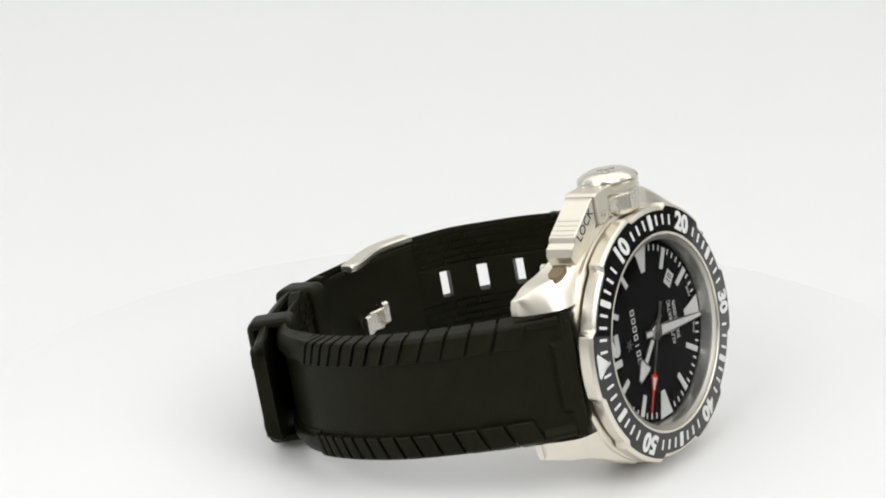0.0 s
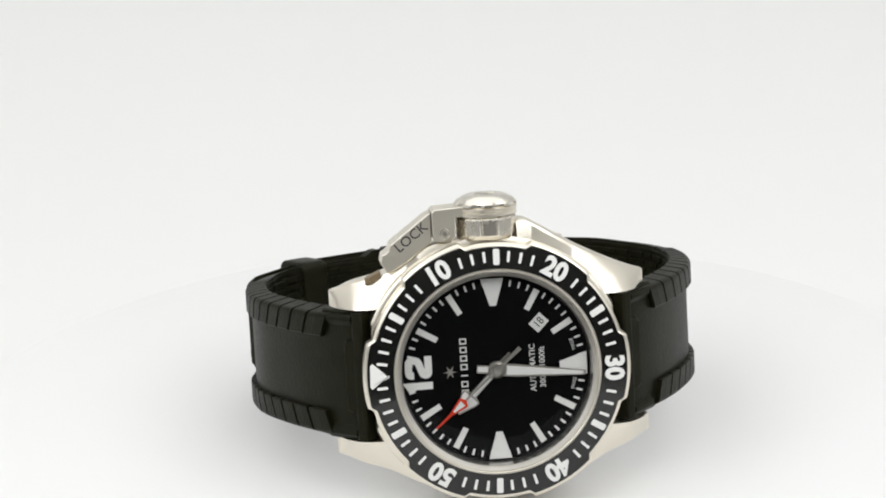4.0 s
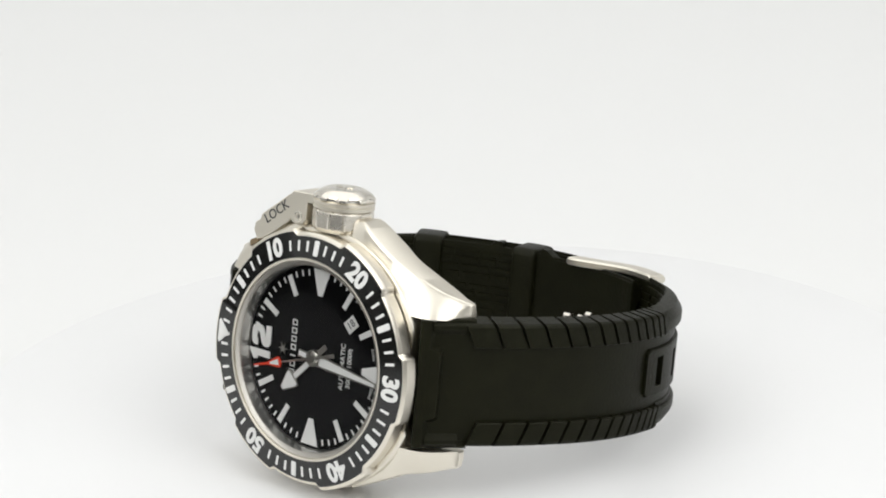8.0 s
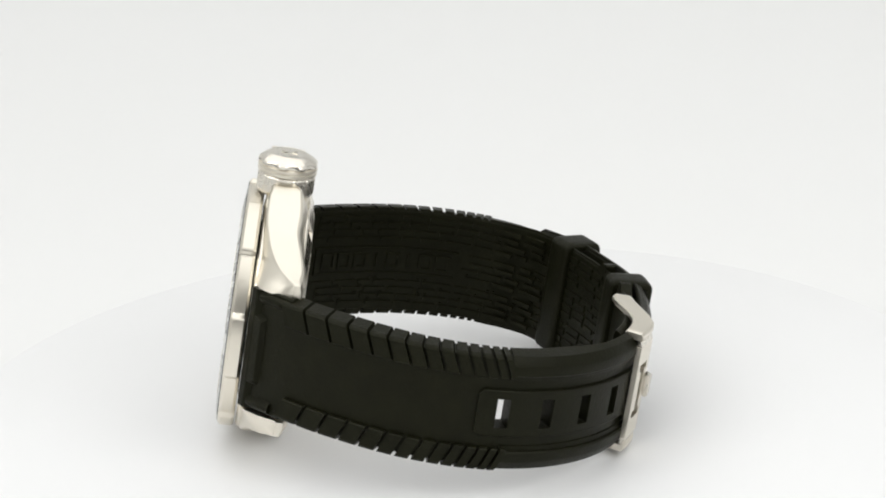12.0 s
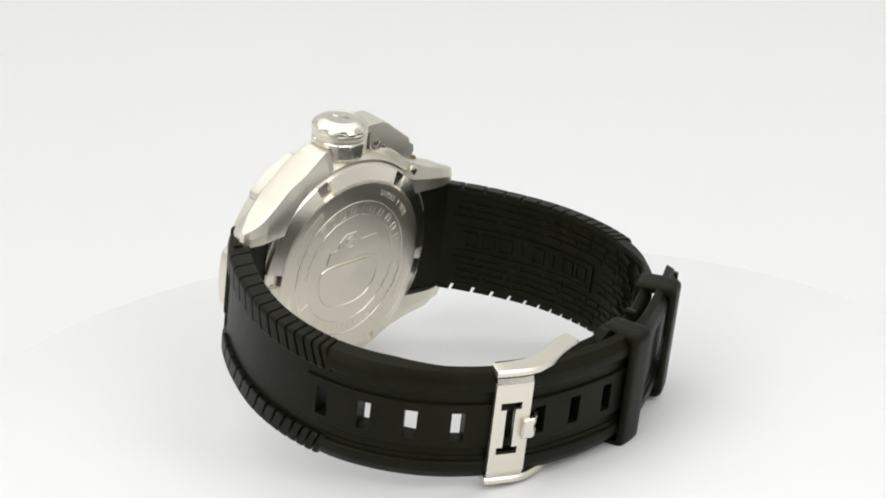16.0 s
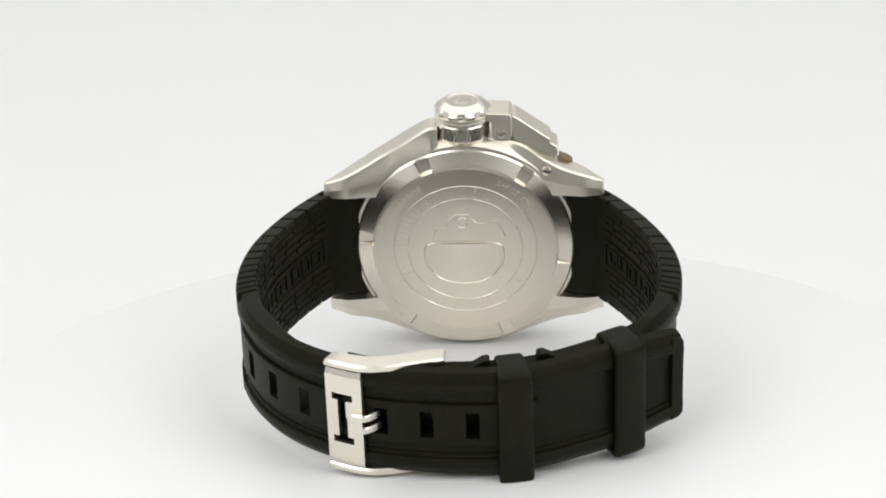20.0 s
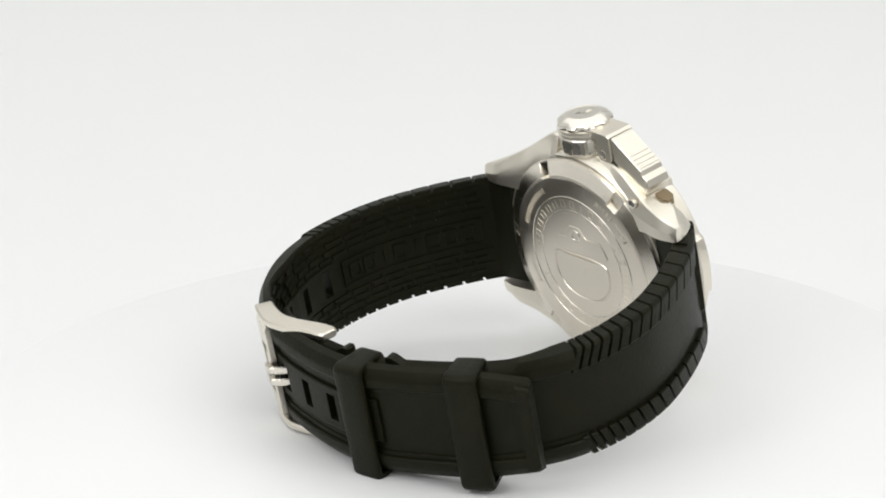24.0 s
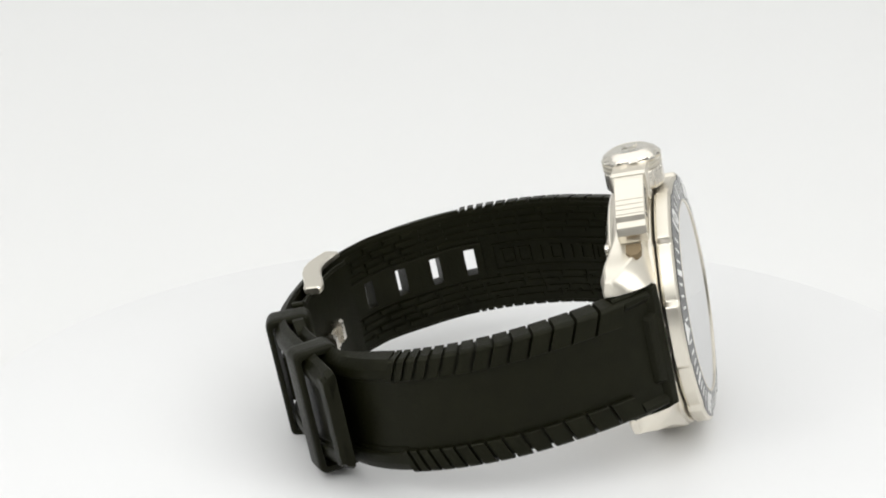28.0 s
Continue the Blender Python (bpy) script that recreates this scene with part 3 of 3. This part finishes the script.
def crown():
    cy = 6.2
    flat = math.pi / 12
    facets = lambda a: 4.4 * (math.cos(flat) / math.cos((a + flat) % (2 * flat) - flat) - 1) - 0.12 * (abs((a + flat) % (2 * flat) - flat) > flat * 0.86)
    base = part("crown", lathe_z(0, cy, [(0, 19.3, 0), (4.2, 19.6, 0), (4.6, 20.0, 1), (4.72, 20.3, 1), (4.72, 22.6, 1), (4.5, 22.85, 0.6), (4.1, 22.95, 0), (0, 22.95, 0)], 240, facets), POLISH, watch, "steel screw-down crown", smooth=20)
    part("crown_band", lathe_z(0, cy, [(0, 22.95, 0), (4.5, 22.95, 0), (4.72, 23.1, 0), (4.72, 23.55, 0), (4.58, 23.65, 0), (4.58, 23.78, 0), (4.75, 23.9, 0), (4.75, 24.25, 0), (4.5, 24.4, 0), (0, 24.4, 0)], 96), STEEL, base, smooth=35)
    notch = lambda a: -0.6 * math.sqrt(max(0.0, math.sin(9 * a) + 0.25) / 1.25)
    part("crown_cap", lathe_z(0, cy, [(0, 24.4, 0), (4.6, 24.4, 0.5), (4.78, 24.5, 0.62), (4.78, 24.85, 0.58), (4.62, 25.1, 0.42), (4.3, 25.38, 0.16), (3.85, 25.66, 0.02), (3.3, 25.95, 0), (3.0, 26.08, 0), (2.8, 26.12, 0), (2.65, 26.06, 0), (1.5, 26.14, 0), (0, 26.18, 0)], 270, notch), CAP, base, "satin scalloped crown cap", smooth=30)
    bm = bmesh.new()
    prism(bm, [((1.4 if i % 2 == 0 else 0.45) * math.cos(math.pi * i / 6), cy + (1.4 if i % 2 == 0 else 0.45) * math.sin(math.pi * i / 6)) for i in range(12)], lambda u, v, w: (u, v, w), 26.05, 26.26)
    part("crown_emblem", bm, CAP, base)
    return base


def lock_lever():
    cy = 6.0
    lever = tagged(new("lock_lever"), "brushed steel crown locking lever")
    lever.parent = watch
    lift = lambda u, v, w: (u, cy + w, v)

    def plate(outline, a, b, name, parent, bevel=0.14, mat=STEEL):
        small = []
        n = len(outline)
        for i in range(n):
            p0, p1, p2 = (Vector(outline[(i + k) % n]) for k in (-1, 0, 1))
            e = ((p0 - p1).normalized() + (p2 - p1).normalized())
            d = e.normalized() if e.length > 1e-4 else Vector((-(p2 - p0).y, (p2 - p0).x)).normalized()
            cr = (p1 - p0).cross(p2 - p1)
            small.append(tuple(p1 + d * bevel * (1 if cr * SIGN(outline) > 0 else -1)))
        bm = bmesh.new()
        loft(bm, [[lift(u, v, a) for u, v in small], [lift(u, v, a + bevel) for u, v in outline], [lift(u, v, b - bevel) for u, v in outline], [lift(u, v, b) for u, v in small]])
        return part(name, bm, mat, parent)

    SIGN = lambda o: 1 if sum(o[i - 1][0] * o[i][1] - o[i][0] * o[i - 1][1] for i in range(len(o))) > 0 else -1
    # hinge block with its collar round the crown, then the arm
    hinge = plate([(-3.6, 23.15), (-3.6, 24.65), (-7.9, 24.5), (-8.35, 24.1), (-8.35, 20.2), (-7.9, 19.6), (-6.9, 19.45), (-5.5, 19.6), (-5.0, 20.3), (-4.9, 23.1)], -2.75, 2.75, "hinge_block", lever)
    arm = plate([(-8.5, 23.95), (-9.1, 23.75), (-12.7, 21.1), (-14.8, 19.55), (-15.0, 18.75), (-16.0, 18.1), (-16.25, 16.9), (-15.5, 15.5), (-14.3, 15.8), (-12.3, 16.9), (-8.9, 19.4), (-8.5, 19.9)], -2.35, 2.35, "lever_arm", lever)
    for i in range(4):
        x = -12.2 - i * 0.72
        z = 21.45 - i * 0.53
        bm = bmesh.new()
        loft(bm, [[lift(x + du, z + dv, w) for du, dv in ((0.22, 0.0), (0.12, 0.13), (-0.1, 0.03), (-0.2, -0.3))] for w in (-2.2, 2.2)])
        part("grip_ridge", bm, STEEL, arm)
    part("lettering", glyphs("LOCK", 2.15, (-11.55, cy - 2.37, 20.55), (0.8, 0, 0.6), (-0.6, 0, 0.8), 0.06, 0.0, 1.0), INK_SHADE, arm)
    for s in (-1, 1):
        y = cy + s * 2.75
        bm = bmesh.new()
        loft(bm, [[(-6.55 + r * math.cos(a), y + s * h, 20.75 + r * math.sin(a)) for a in [2 * math.pi * i / 28 for i in range(28)]] for r, h in ((0.8, -0.4), (0.8, 0.02), (0.7, 0.05), (0.62, 0.04), (0.55, -0.12), (0.38, -0.12), (0.3, 0.0))])
        part("pin", bm, POLISH, hinge, smooth=40)
    return lever


def build_strap(path, end, name, label, thin_from, thin_to, holes=(), panel=None, lip=False):
    """One half of the strap: body, end piece, rails, tread blocks, borders; holes: places along it."""
    T = lambda u: 3.5 - (3.5 - thin_to) * min(1, max(0, (u - thin_from) / 8))
    F = -0.85
    round_off = lambda u: max(0, (u - (end - 1.0)) / 1.0) ** 2 * 0.45
    wide = lambda u: HALF - (1.35 * max(0, (u - (end - 11)) / 11) + round_off(u) if lip else 0)
    bm = bmesh.new()
    low = lambda u: HALF - (1.6 * max(0, (u - (end - 11)) / 11) + round_off(u) if lip else 0)
    rims = [c for h in holes for c in (h - HOLE_U, h + HOLE_U)]
    us = sorted([u for u in [*np.linspace(0.3, end, int(end / 0.9)), end - 0.6, end - 0.3] if all(abs(u - c) > 0.1 for c in rims)] + rims)
    grid = []
    for u in us:
        w, v, t = wide(u), low(u), T(u)
        ring = [(F, -HOLE_Z), (F, HOLE_Z), (F, w - 0.3), (F - 0.3, w), (-t + 0.3, w + 0.4), (-t, w + 0.15), (-t, HOLE_Z), (-t, -HOLE_Z), (-t, -v - 0.15), (-t + 0.3, -v - 0.4), (F - 0.3, -v), (F, -v + 0.3)]
        grid.append([bm.verts.new(path.at(u, d, z)) for d, z in ring])
    bm.faces.new(grid[0])
    bm.faces.new(grid[-1][::-1])
    edges = []
    for k, (a, b) in enumerate(zip(grid, grid[1:])):
        mid = (us[k] + us[k + 1]) / 2
        hole = [h for h in holes if abs(mid - h) < HOLE_U]
        for i in range(12):
            if hole and i in (0, 6):
                continue
            j = (i + 1) % 12
            bm.faces.new((a[i], a[j], b[j], b[i]))
        if hole:
            bm.faces.new((a[0], b[0], b[7], a[7]))
            bm.faces.new((a[1], a[6], b[6], b[1]))
            h = hole[0]
            for row, u in ((a, us[k]), (b, us[k + 1])):
                if abs(abs(u - h) - HOLE_U) < 1e-3:
                    bm.faces.new((row[0], row[7], row[6], row[1]))
                    edges += [e for e in bm.edges if set(e.verts) in ({row[0], row[7]}, {row[1], row[6]})]
    bmesh.ops.recalc_face_normals(bm, faces=bm.faces)
    if edges:
        bmesh.ops.bevel(bm, geom=edges, offset=0.45, segments=2, affect="EDGES", profile=0.5)
    strap = part(name, bm, RUBBER, watch, label, smooth=35)
    # end piece between the lugs
    bm = bmesh.new()
    loft(bm, [[path.at(u, d, z) for d, z in slab(lo, F - 0.06, -9.9, 9.9, 0.3)] for u, lo in ((0.0, -6.6), (2.0, -6.6), (4.0, -6.3), (6.0, -5.2), (8.5, -3.4))])
    part("end_piece", bm, RUBBER, strap)
    # raised lip along the case with a stepped middle, and low rails
    bm = bmesh.new()
    loft(bm, [[path.at(u, d, z) for d, z in slab(F - 0.1, top, -9.75, 9.75, 0.06)] for u, top in ((0.02, -0.35), (0.12, -0.12), (0.35, 0.0), (1.45, 0.0), (1.62, -0.06), (2.3, F + 0.06))])
    part("end_lip", bm, RUBBER, strap)
    bm = bmesh.new()
    loft(bm, [[path.at(u, d, z) for u, z in ((1.3, -5.6 - k), (2.9 + k, -5.1 - k), (3.3 + k, -4.7 - k), (3.3 + k, 4.7 + k), (2.9 + k, 5.1 + k), (1.3, 5.6 + k))] for k, d in ((0.55, F - 0.1), (0.5, F + 0.06), (0.08, -0.12), (0.0, -0.05))])
    part("lip_step", bm, RUBBER, strap)
    b0, b1 = 6.6, path.where(math.copysign(35.6, path.p[0][0]), 43.2)
    for s in (1, -1):
        bm = bmesh.new()
        sweep(bm, path, 2.0, b0 + 0.3, [(d, s * z) for d, z in ((F - 0.3, 7.5), (F + 0.06, 7.6), (-0.2, 8.3), (-0.12, 8.45), (-0.14, 9.0), (-0.45, 9.35), (F - 0.8, 9.5))], 6)
        part("rail", bm, RUBBER, strap)
    # tread blocks, shorter towards the far end
    n = 14
    k = np.linspace(0, 1, n)
    w = 4.2 - 2.9 * k ** 0.65
    for s in (1, -1):
        start = b0 + (1.3 if holes and s < 0 else 0)
        edges = start + np.concatenate([[0], np.cumsum(w * (b1 - start) / w.sum())])
        for u, v in zip(edges, edges[1:]):
            z0, z1 = 5.7, HALF + 0.35
            zi = z1 + 0.7 - 0.3 * min(1, u / 45) + (0.7 * max(0, 1 - u / 45) if s < 0 and not holes else 0)
            t = T(u)
            sec = [(-t + 0.1, z1 - 0.6), (-t + 0.08, zi - 0.2), (-t + 0.3, zi), (-0.6, z1 + 0.12), (-0.25, z1 - 0.05), (-0.03, z1 - 0.4), (0, z1 - 0.7), (0, z0 + 0.2), (-0.15, z0), (F - 0.1, z0)]
            bm = bmesh.new()
            sweep(bm, path, u + 0.27, v - 0.27, [(d, s * z) for d, z in sec], 2, shear=-0.42 * s, zmid=s * z1)
            part("tread_block", bm, RUBBER, strap)
    # plain raised borders past the blocks
    for s in (1, -1):
        bm = bmesh.new()
        sec = lambda u: [(d, s * (z + (wide(u) if s > 0 else low(u)) - HALF)) for d, z in ((-T(u) + 0.1, HALF - 0.4), (-T(u) + 0.1, HALF + 0.6), (-T(u) + 0.3, HALF + 0.74), (-0.95, HALF + 0.28), (-0.12, HALF - 1.0), (0, HALF - 1.35), (0, 6.35), (-0.2, 6.05), (-0.55, 6.0), (-0.65, 5.3), (F - 0.1, 5.2))]
        sweep(bm, path, b1 + 0.15, end, sec)
        part("border", bm, RUBBER, strap, smooth=30)
    if panel:
        a, b = panel
        for s in (1, -1):
            bm = bmesh.new()
            rings = []
            for u in [a, a + 0.25, a + 0.7] + list(np.linspace(a + 1.5, b, 50)):
                e = 3.75 - max(0, 0.7 - (u - a)) * 1.0
                rings.append([path.at(u, d, s * z) for d, z in ((F - 0.1, HOLE_Z), (-0.3, HOLE_Z), (-0.3, e - 0.2), (-0.42, e), (F - 0.1, e + 0.1))])
            loft(bm, rings)
            part("panel_side", bm, RUBBER, strap, smooth=30)
        cuts = [a] + [c for h in holes for c in (h - HOLE_U, h + HOLE_U)] + [b]
        for p, q in zip(cuts[::2], cuts[1::2]):
            if q > p:
                bm = bmesh.new()
                sweep(bm, path, p, q, [(F - 0.1, -HOLE_Z), (-0.3, -HOLE_Z), (-0.3, HOLE_Z), (F - 0.1, HOLE_Z)])
                part("hole_bridge", bm, RUBBER, strap)
    if lip:
        bm = bmesh.new()
        sweep(bm, path, end - 2.1, end + 0.02, lambda u: slab(F - 0.1, 0.03 - round_off(u) * 0.3, -low(u) + 0.15, wide(u) - 0.15, 0.3), 6)
        part("tip_lip", bm, RUBBER, strap)
    # relief on the inner side: woven bars of uneven length with short links, round a plain name plate
    bm = bmesh.new()
    r0, r1 = 9.5, (end - 26 if not holes else holes[4])
    dice = random.Random(5 + len(holes))

    def weft(u, v, z0, z1):
        t = T(u)
        sweep(bm, path, u, v, [(-t - 0.22, z0 + 0.07), (-t + 0.1, z0), (-t + 0.1, z1), (-t - 0.22, z1 - 0.07)], max(1, int((v - u) / 1.5)))
    for z in (7.9, 6.6, 5.3, 4.0, 2.0, 0.65, -0.65, -2.0, -4.0, -5.3, -6.6, -7.9):
        u = r0 + dice.uniform(0, 2.5) if abs(z) > 3 else 41.0 + dice.uniform(0, 1.5)
        last = r1 if abs(z) > 3 or not holes else min(r1, holes[0] - 4)
        while u < last - 2.4:
            v = min(last, u + dice.uniform(2.4, 5.6))
            weft(u, v, z - 0.42, z + 0.42)
            if z not in (7.9, 4.0, 2.0) and dice.random() < 0.55:
                c = dice.choice((u, v - 0.7))
                weft(c, c + 0.7, z + 0.46, z + 0.85)
            u = v + 0.65
    tagged(part("woven_relief", bm, RUBBER, strap), kind="stuff")
    bm = bmesh.new()
    sweep(bm, path, 10.9, 40.2, [(-3.62, -2.35), (-3.4, -2.5), (-3.4, 2.5), (-3.62, 2.35)])
    plate = part("name_plate", bm, RUBBER, strap)
    for i in range(8):
        u = 12.6 + i * 3.35
        bm = bmesh.new()
        wide_one = i not in (3, 5)
        line = [(u, -1.25), (u + 2.3, -1.25), (u + 2.3, 1.25), (u, 1.25)] if wide_one else [(u + 1.1, -1.25), (u + 1.1, 1.25)]
        stroke(bm, line, 0.42, lambda a, b, w: path.at(a, -w, b), 3.55, 3.92, wide_one, 3)
        part("lettering_bar", bm, RUBBER, plate)
    # border of the name plate
    bm = bmesh.new()
    stroke(bm, [(11.1, -2.3), (40.0, -2.3), (40.0, 2.3), (11.1, 2.3)], 0.35, lambda a, b, w: path.at(a, -w, b), 3.5, 3.85, True, 20)
    part("plate_border", bm, RUBBER, plate)
    if holes:
        for s in (1, -1):
            bm = bmesh.new()
            sweep(bm, path, holes[0] - 2.6, holes[5] + 4, lambda u: [(d, s * z) for d, z in ((-T(u) - 0.42, HOLE_Z), (-T(u) - 0.42, 3.1), (-T(u) - 0.3, 3.23), (-T(u) + 0.1, 3.3), (-T(u) + 0.1, HOLE_Z))])
            part("inner_panel_side", bm, RUBBER, strap)
        cuts = [holes[0] - 2.6] + [c for h in holes[:6] for c in (h - HOLE_U, h + HOLE_U)] + [holes[5] + 4]
        for p, q in zip(cuts[::2], cuts[1::2]):
            bm = bmesh.new()
            sweep(bm, path, p, q, lambda u: [(-T(u) - 0.42, -HOLE_Z), (-T(u) + 0.1, -HOLE_Z), (-T(u) + 0.1, HOLE_Z), (-T(u) - 0.42, HOLE_Z)])
            part("inner_bridge", bm, RUBBER, strap)
    return strap


def rounded(d0, d1, z0, z1, r, n=5):
    """A rectangle in (d, z) with round corners."""
    out = []
    for cd, cz, a0 in ((d1 - r, z1 - r, 0), (d0 + r, z1 - r, 90), (d0 + r, z0 + r, 180), (d1 - r, z0 + r, 270)):
        out += [(cd + r * math.cos(radians(a0 + 90 * i / n)), cz + r * math.sin(radians(a0 + 90 * i / n))) for i in range(n + 1)]
    return out


def build_keeper(u0, name="keeper"):
    """A soft loop with round corners and rolled edges."""
    bm = bmesh.new()
    d0, d1, h, wide = -6.0, 1.25, HALF + 1.25, 5.4
    roll = [(0.0, 0.55), (0.1, 0.3), (0.28, 0.11), (0.55, 0.0)]
    steps = [(u0 + u, p) for u, p in roll] + [(u0 + wide * f, -0.04) for f in (0.3, 0.5, 0.7)] + [(u0 + wide - u, p) for u, p in reversed(roll)]
    ro = [[LINE_6.at(u, d, z) for d, z in rounded(d0 + p, d1 - p, -h + p, h - p, 1.35 - p * 0.6)] for u, p in steps]
    ri = [[LINE_6.at(u, d, z) for d, z in rounded(d0 + 1.1, d1 - 1.0, -h + 1.15, h - 1.15, 0.5)] for u, p in steps]
    loft(bm, ro + ri[::-1] + [ro[0]], True, False)
    return part(name, bm, RUBBER, watch, "black rubber strap keeper loop", smooth=60)


def build_buckle():
    u0 = RAISED_6.where(20.0, 63.6) + 0.6
    w = 6.0
    bm = bmesh.new()
    P, Q = 7.7, 8.8
    rows = [(-P, -4.5), (-4.5, -3.3), (-3.3, 3.3), (3.3, 4.5), (4.5, P)]
    cut = {1: (1.05, 4.45), 2: (2.0, 3.5), 3: (1.05, 4.45)}
    D0, D1 = -0.05, 0.8
    for i, (z0, z1) in enumerate(rows):
        spans = [(0, w)] if i not in cut else [(0, cut[i][0]), (cut[i][1], w)]
        for a, b in spans:
            sweep(bm, RAISED_6, u0 + a, u0 + b, [(D0, z0), (D1, z0), (D1, z1), (D0, z1)], 3)
    buckle = part("buckle", bm, STEEL, watch, "satin steel tang buckle with a cut-out bar emblem", smooth=35)
    for s in (1, -1):
        bm = bmesh.new()
        sweep(bm, RAISED_6, u0 + 0.05, u0 + w - 0.05, [(D0, s * P), (D1 - 0.02, s * P), (D1 - 0.35, s * (Q - 0.15)), (D1 - 0.9, s * Q), (D0, s * Q)], 3)
        part("plate_shoulder", bm, POLISH, buckle)
        bm = bmesh.new()
        rings = []
        for t in (0.0, 0.02, 0.1, 0.2, 0.3, 0.4, 0.55, 0.7, 0.85, 0.95, 0.985, 1.0):
            u = u0 - 0.1 + t * 18.6
            f = min(1, max(0, (t - 0.28) / 0.72))
            f = f * f * (3 - 2 * f)
            out = D1 - 0.1 - 4.0 * f
            lo = out - 3.0 - 0.5 * min(1, t * 3)
            if t > 0.9:
                k = (t - 0.9) / 0.1
                m = (out + lo) / 2
                out, lo = out - (out - m) * 0.3 * k ** 3, lo + (m - lo) * 0.3 * k ** 3
            z0, z1 = 8.8, 10.05 - (0.2 if t in (0.0, 1.0) else 0)
            rings.append([RAISED_6.at(u, d, s * z) for d, z in slab(lo, out, z0, z1, 0.3)])
        loft(bm, rings)
        part("buckle_arm", bm, STEEL, buckle, smooth=30)
    bm = bmesh.new()
    sweep(bm, RAISED_6, u0 + 4.7, u0 + 6.3, slab(0.85, 1.75, -1.75, 1.75, 0.25), 3)
    prong = part("prong", bm, POLISH, buckle)
    for s in (1, -1):
        bm = bmesh.new()
        rings = []
        for t in np.linspace(0, 1, 6):
            u = u0 + 6.2 + 2.2 * t
            drop = 2.6 * t ** 1.6
            rings.append([RAISED_6.at(u, d - drop, s * z) for d, z in slab(0.8, 1.75, 0.45, 1.7, 0.2)])
        loft(bm, rings)
        part("tine", bm, POLISH, prong)
    # inner end of the tang
    bm = bmesh.new()
    a, b = LINE_12.where(2.4, 65), LINE_12.where(7.4, 64.5)
    sweep(bm, LINE_12, a + 2.0, b, slab(-3.0, -2.15, -2.4, 1.1, 0.2), 8)
    tang = part("tang", bm, POLISH, buckle, "bent steel tang of the buckle")
    bm = bmesh.new()
    sweep(bm, LINE_12, a - 0.4, a + 1.0, slab(-4.1, -2.2, -2.4, 1.1, 0.35), 4)
    part("tang_hook", bm, POLISH, tang)
    bm = bmesh.new()
    sweep(bm, LINE_12, b - 0.4, b + 0.9, slab(-3.9, -2.2, -1.7, 2.2, 0.4), 4)
    part("tang_loop", bm, POLISH, tang)
    return buckle


bezel = build_bezel()
dial = build_dial()
hour_hand, minute_hand, second_hand = build_hands()
case = build_case()
back = build_back(case)
crown()
lock_lever()
H1 = LINE_6.where(34.4, 42.8)
HOLES = [H1 - 0.25 + (7.36 if k < 5 else 7.16) * k for k in range(8)]
K1, K2 = LINE_6.where(-6.6, 67.5), LINE_6.where(-24.4, 60.7)
build_strap(RAISED_6, LINE_6.length, "strap_long_half", "black rubber strap half with a row of slotted holes", 56, 2.3, HOLES, (H1 - 4.3, K1 + 6.6), True)
strap12 = build_strap(LINE_12, LINE_12.length, "strap_buckle_half", "black rubber strap half that carries the buckle", 48, 2.0)
for k in (K1, K2):
    build_keeper(k)
for u, way in ((LINE_12.where(-4.4, 64.9), -1), (LINE_12.where(-14.4, 62.7), 1)):
    bm = bmesh.new()
    tab = ((-1.5, 8.6), (-1.4, 10.2), (-1.1, 10.5), (-0.2, 10.4), (1.7, 9.2), (1.9, 8.6))
    loft(bm, [[LINE_12.at(u - way * du, d, z) for du, z in tab] for d in (-2.0, -0.2)])
    part("stop_tab", bm, RUBBER, strap12)
build_buckle()


# ---- movement ----
def motions():
    seat = Matrix.Translation(SEAT) @ Matrix.Rotation(radians(LEAN[1]), 4, "Y") @ Matrix.Rotation(radians(LEAN[0]), 4, "X") @ Matrix.Translation(CENTRE)
    walk(watch, [(t, Matrix.Rotation(radians(a), 4, "Z") @ seat) for t, a in TURNS])
    walk(table, [(t, Matrix.Rotation(radians(a), 4, "Z")) for t, a in TURNS])
    # the hands turn clockwise as seen from the dial's front
    spin = lambda y, deg: Matrix.Translation((0, y * MM, 0)) @ Matrix.Rotation(radians(deg), 4, "Y")
    walk(second_hand, [(t, spin(1.65, 6 * (49.2 + t))) for t in range(0, 29, 4)])
    walk(minute_hand, [(t, spin(1.95, 6 * (30.9 + t / 60))) for t in (0, 14, 28)])
    walk(hour_hand, [(t, spin(2.25, 30 * (10 + 31 / 60))) for t in (0, 28)])


motions()
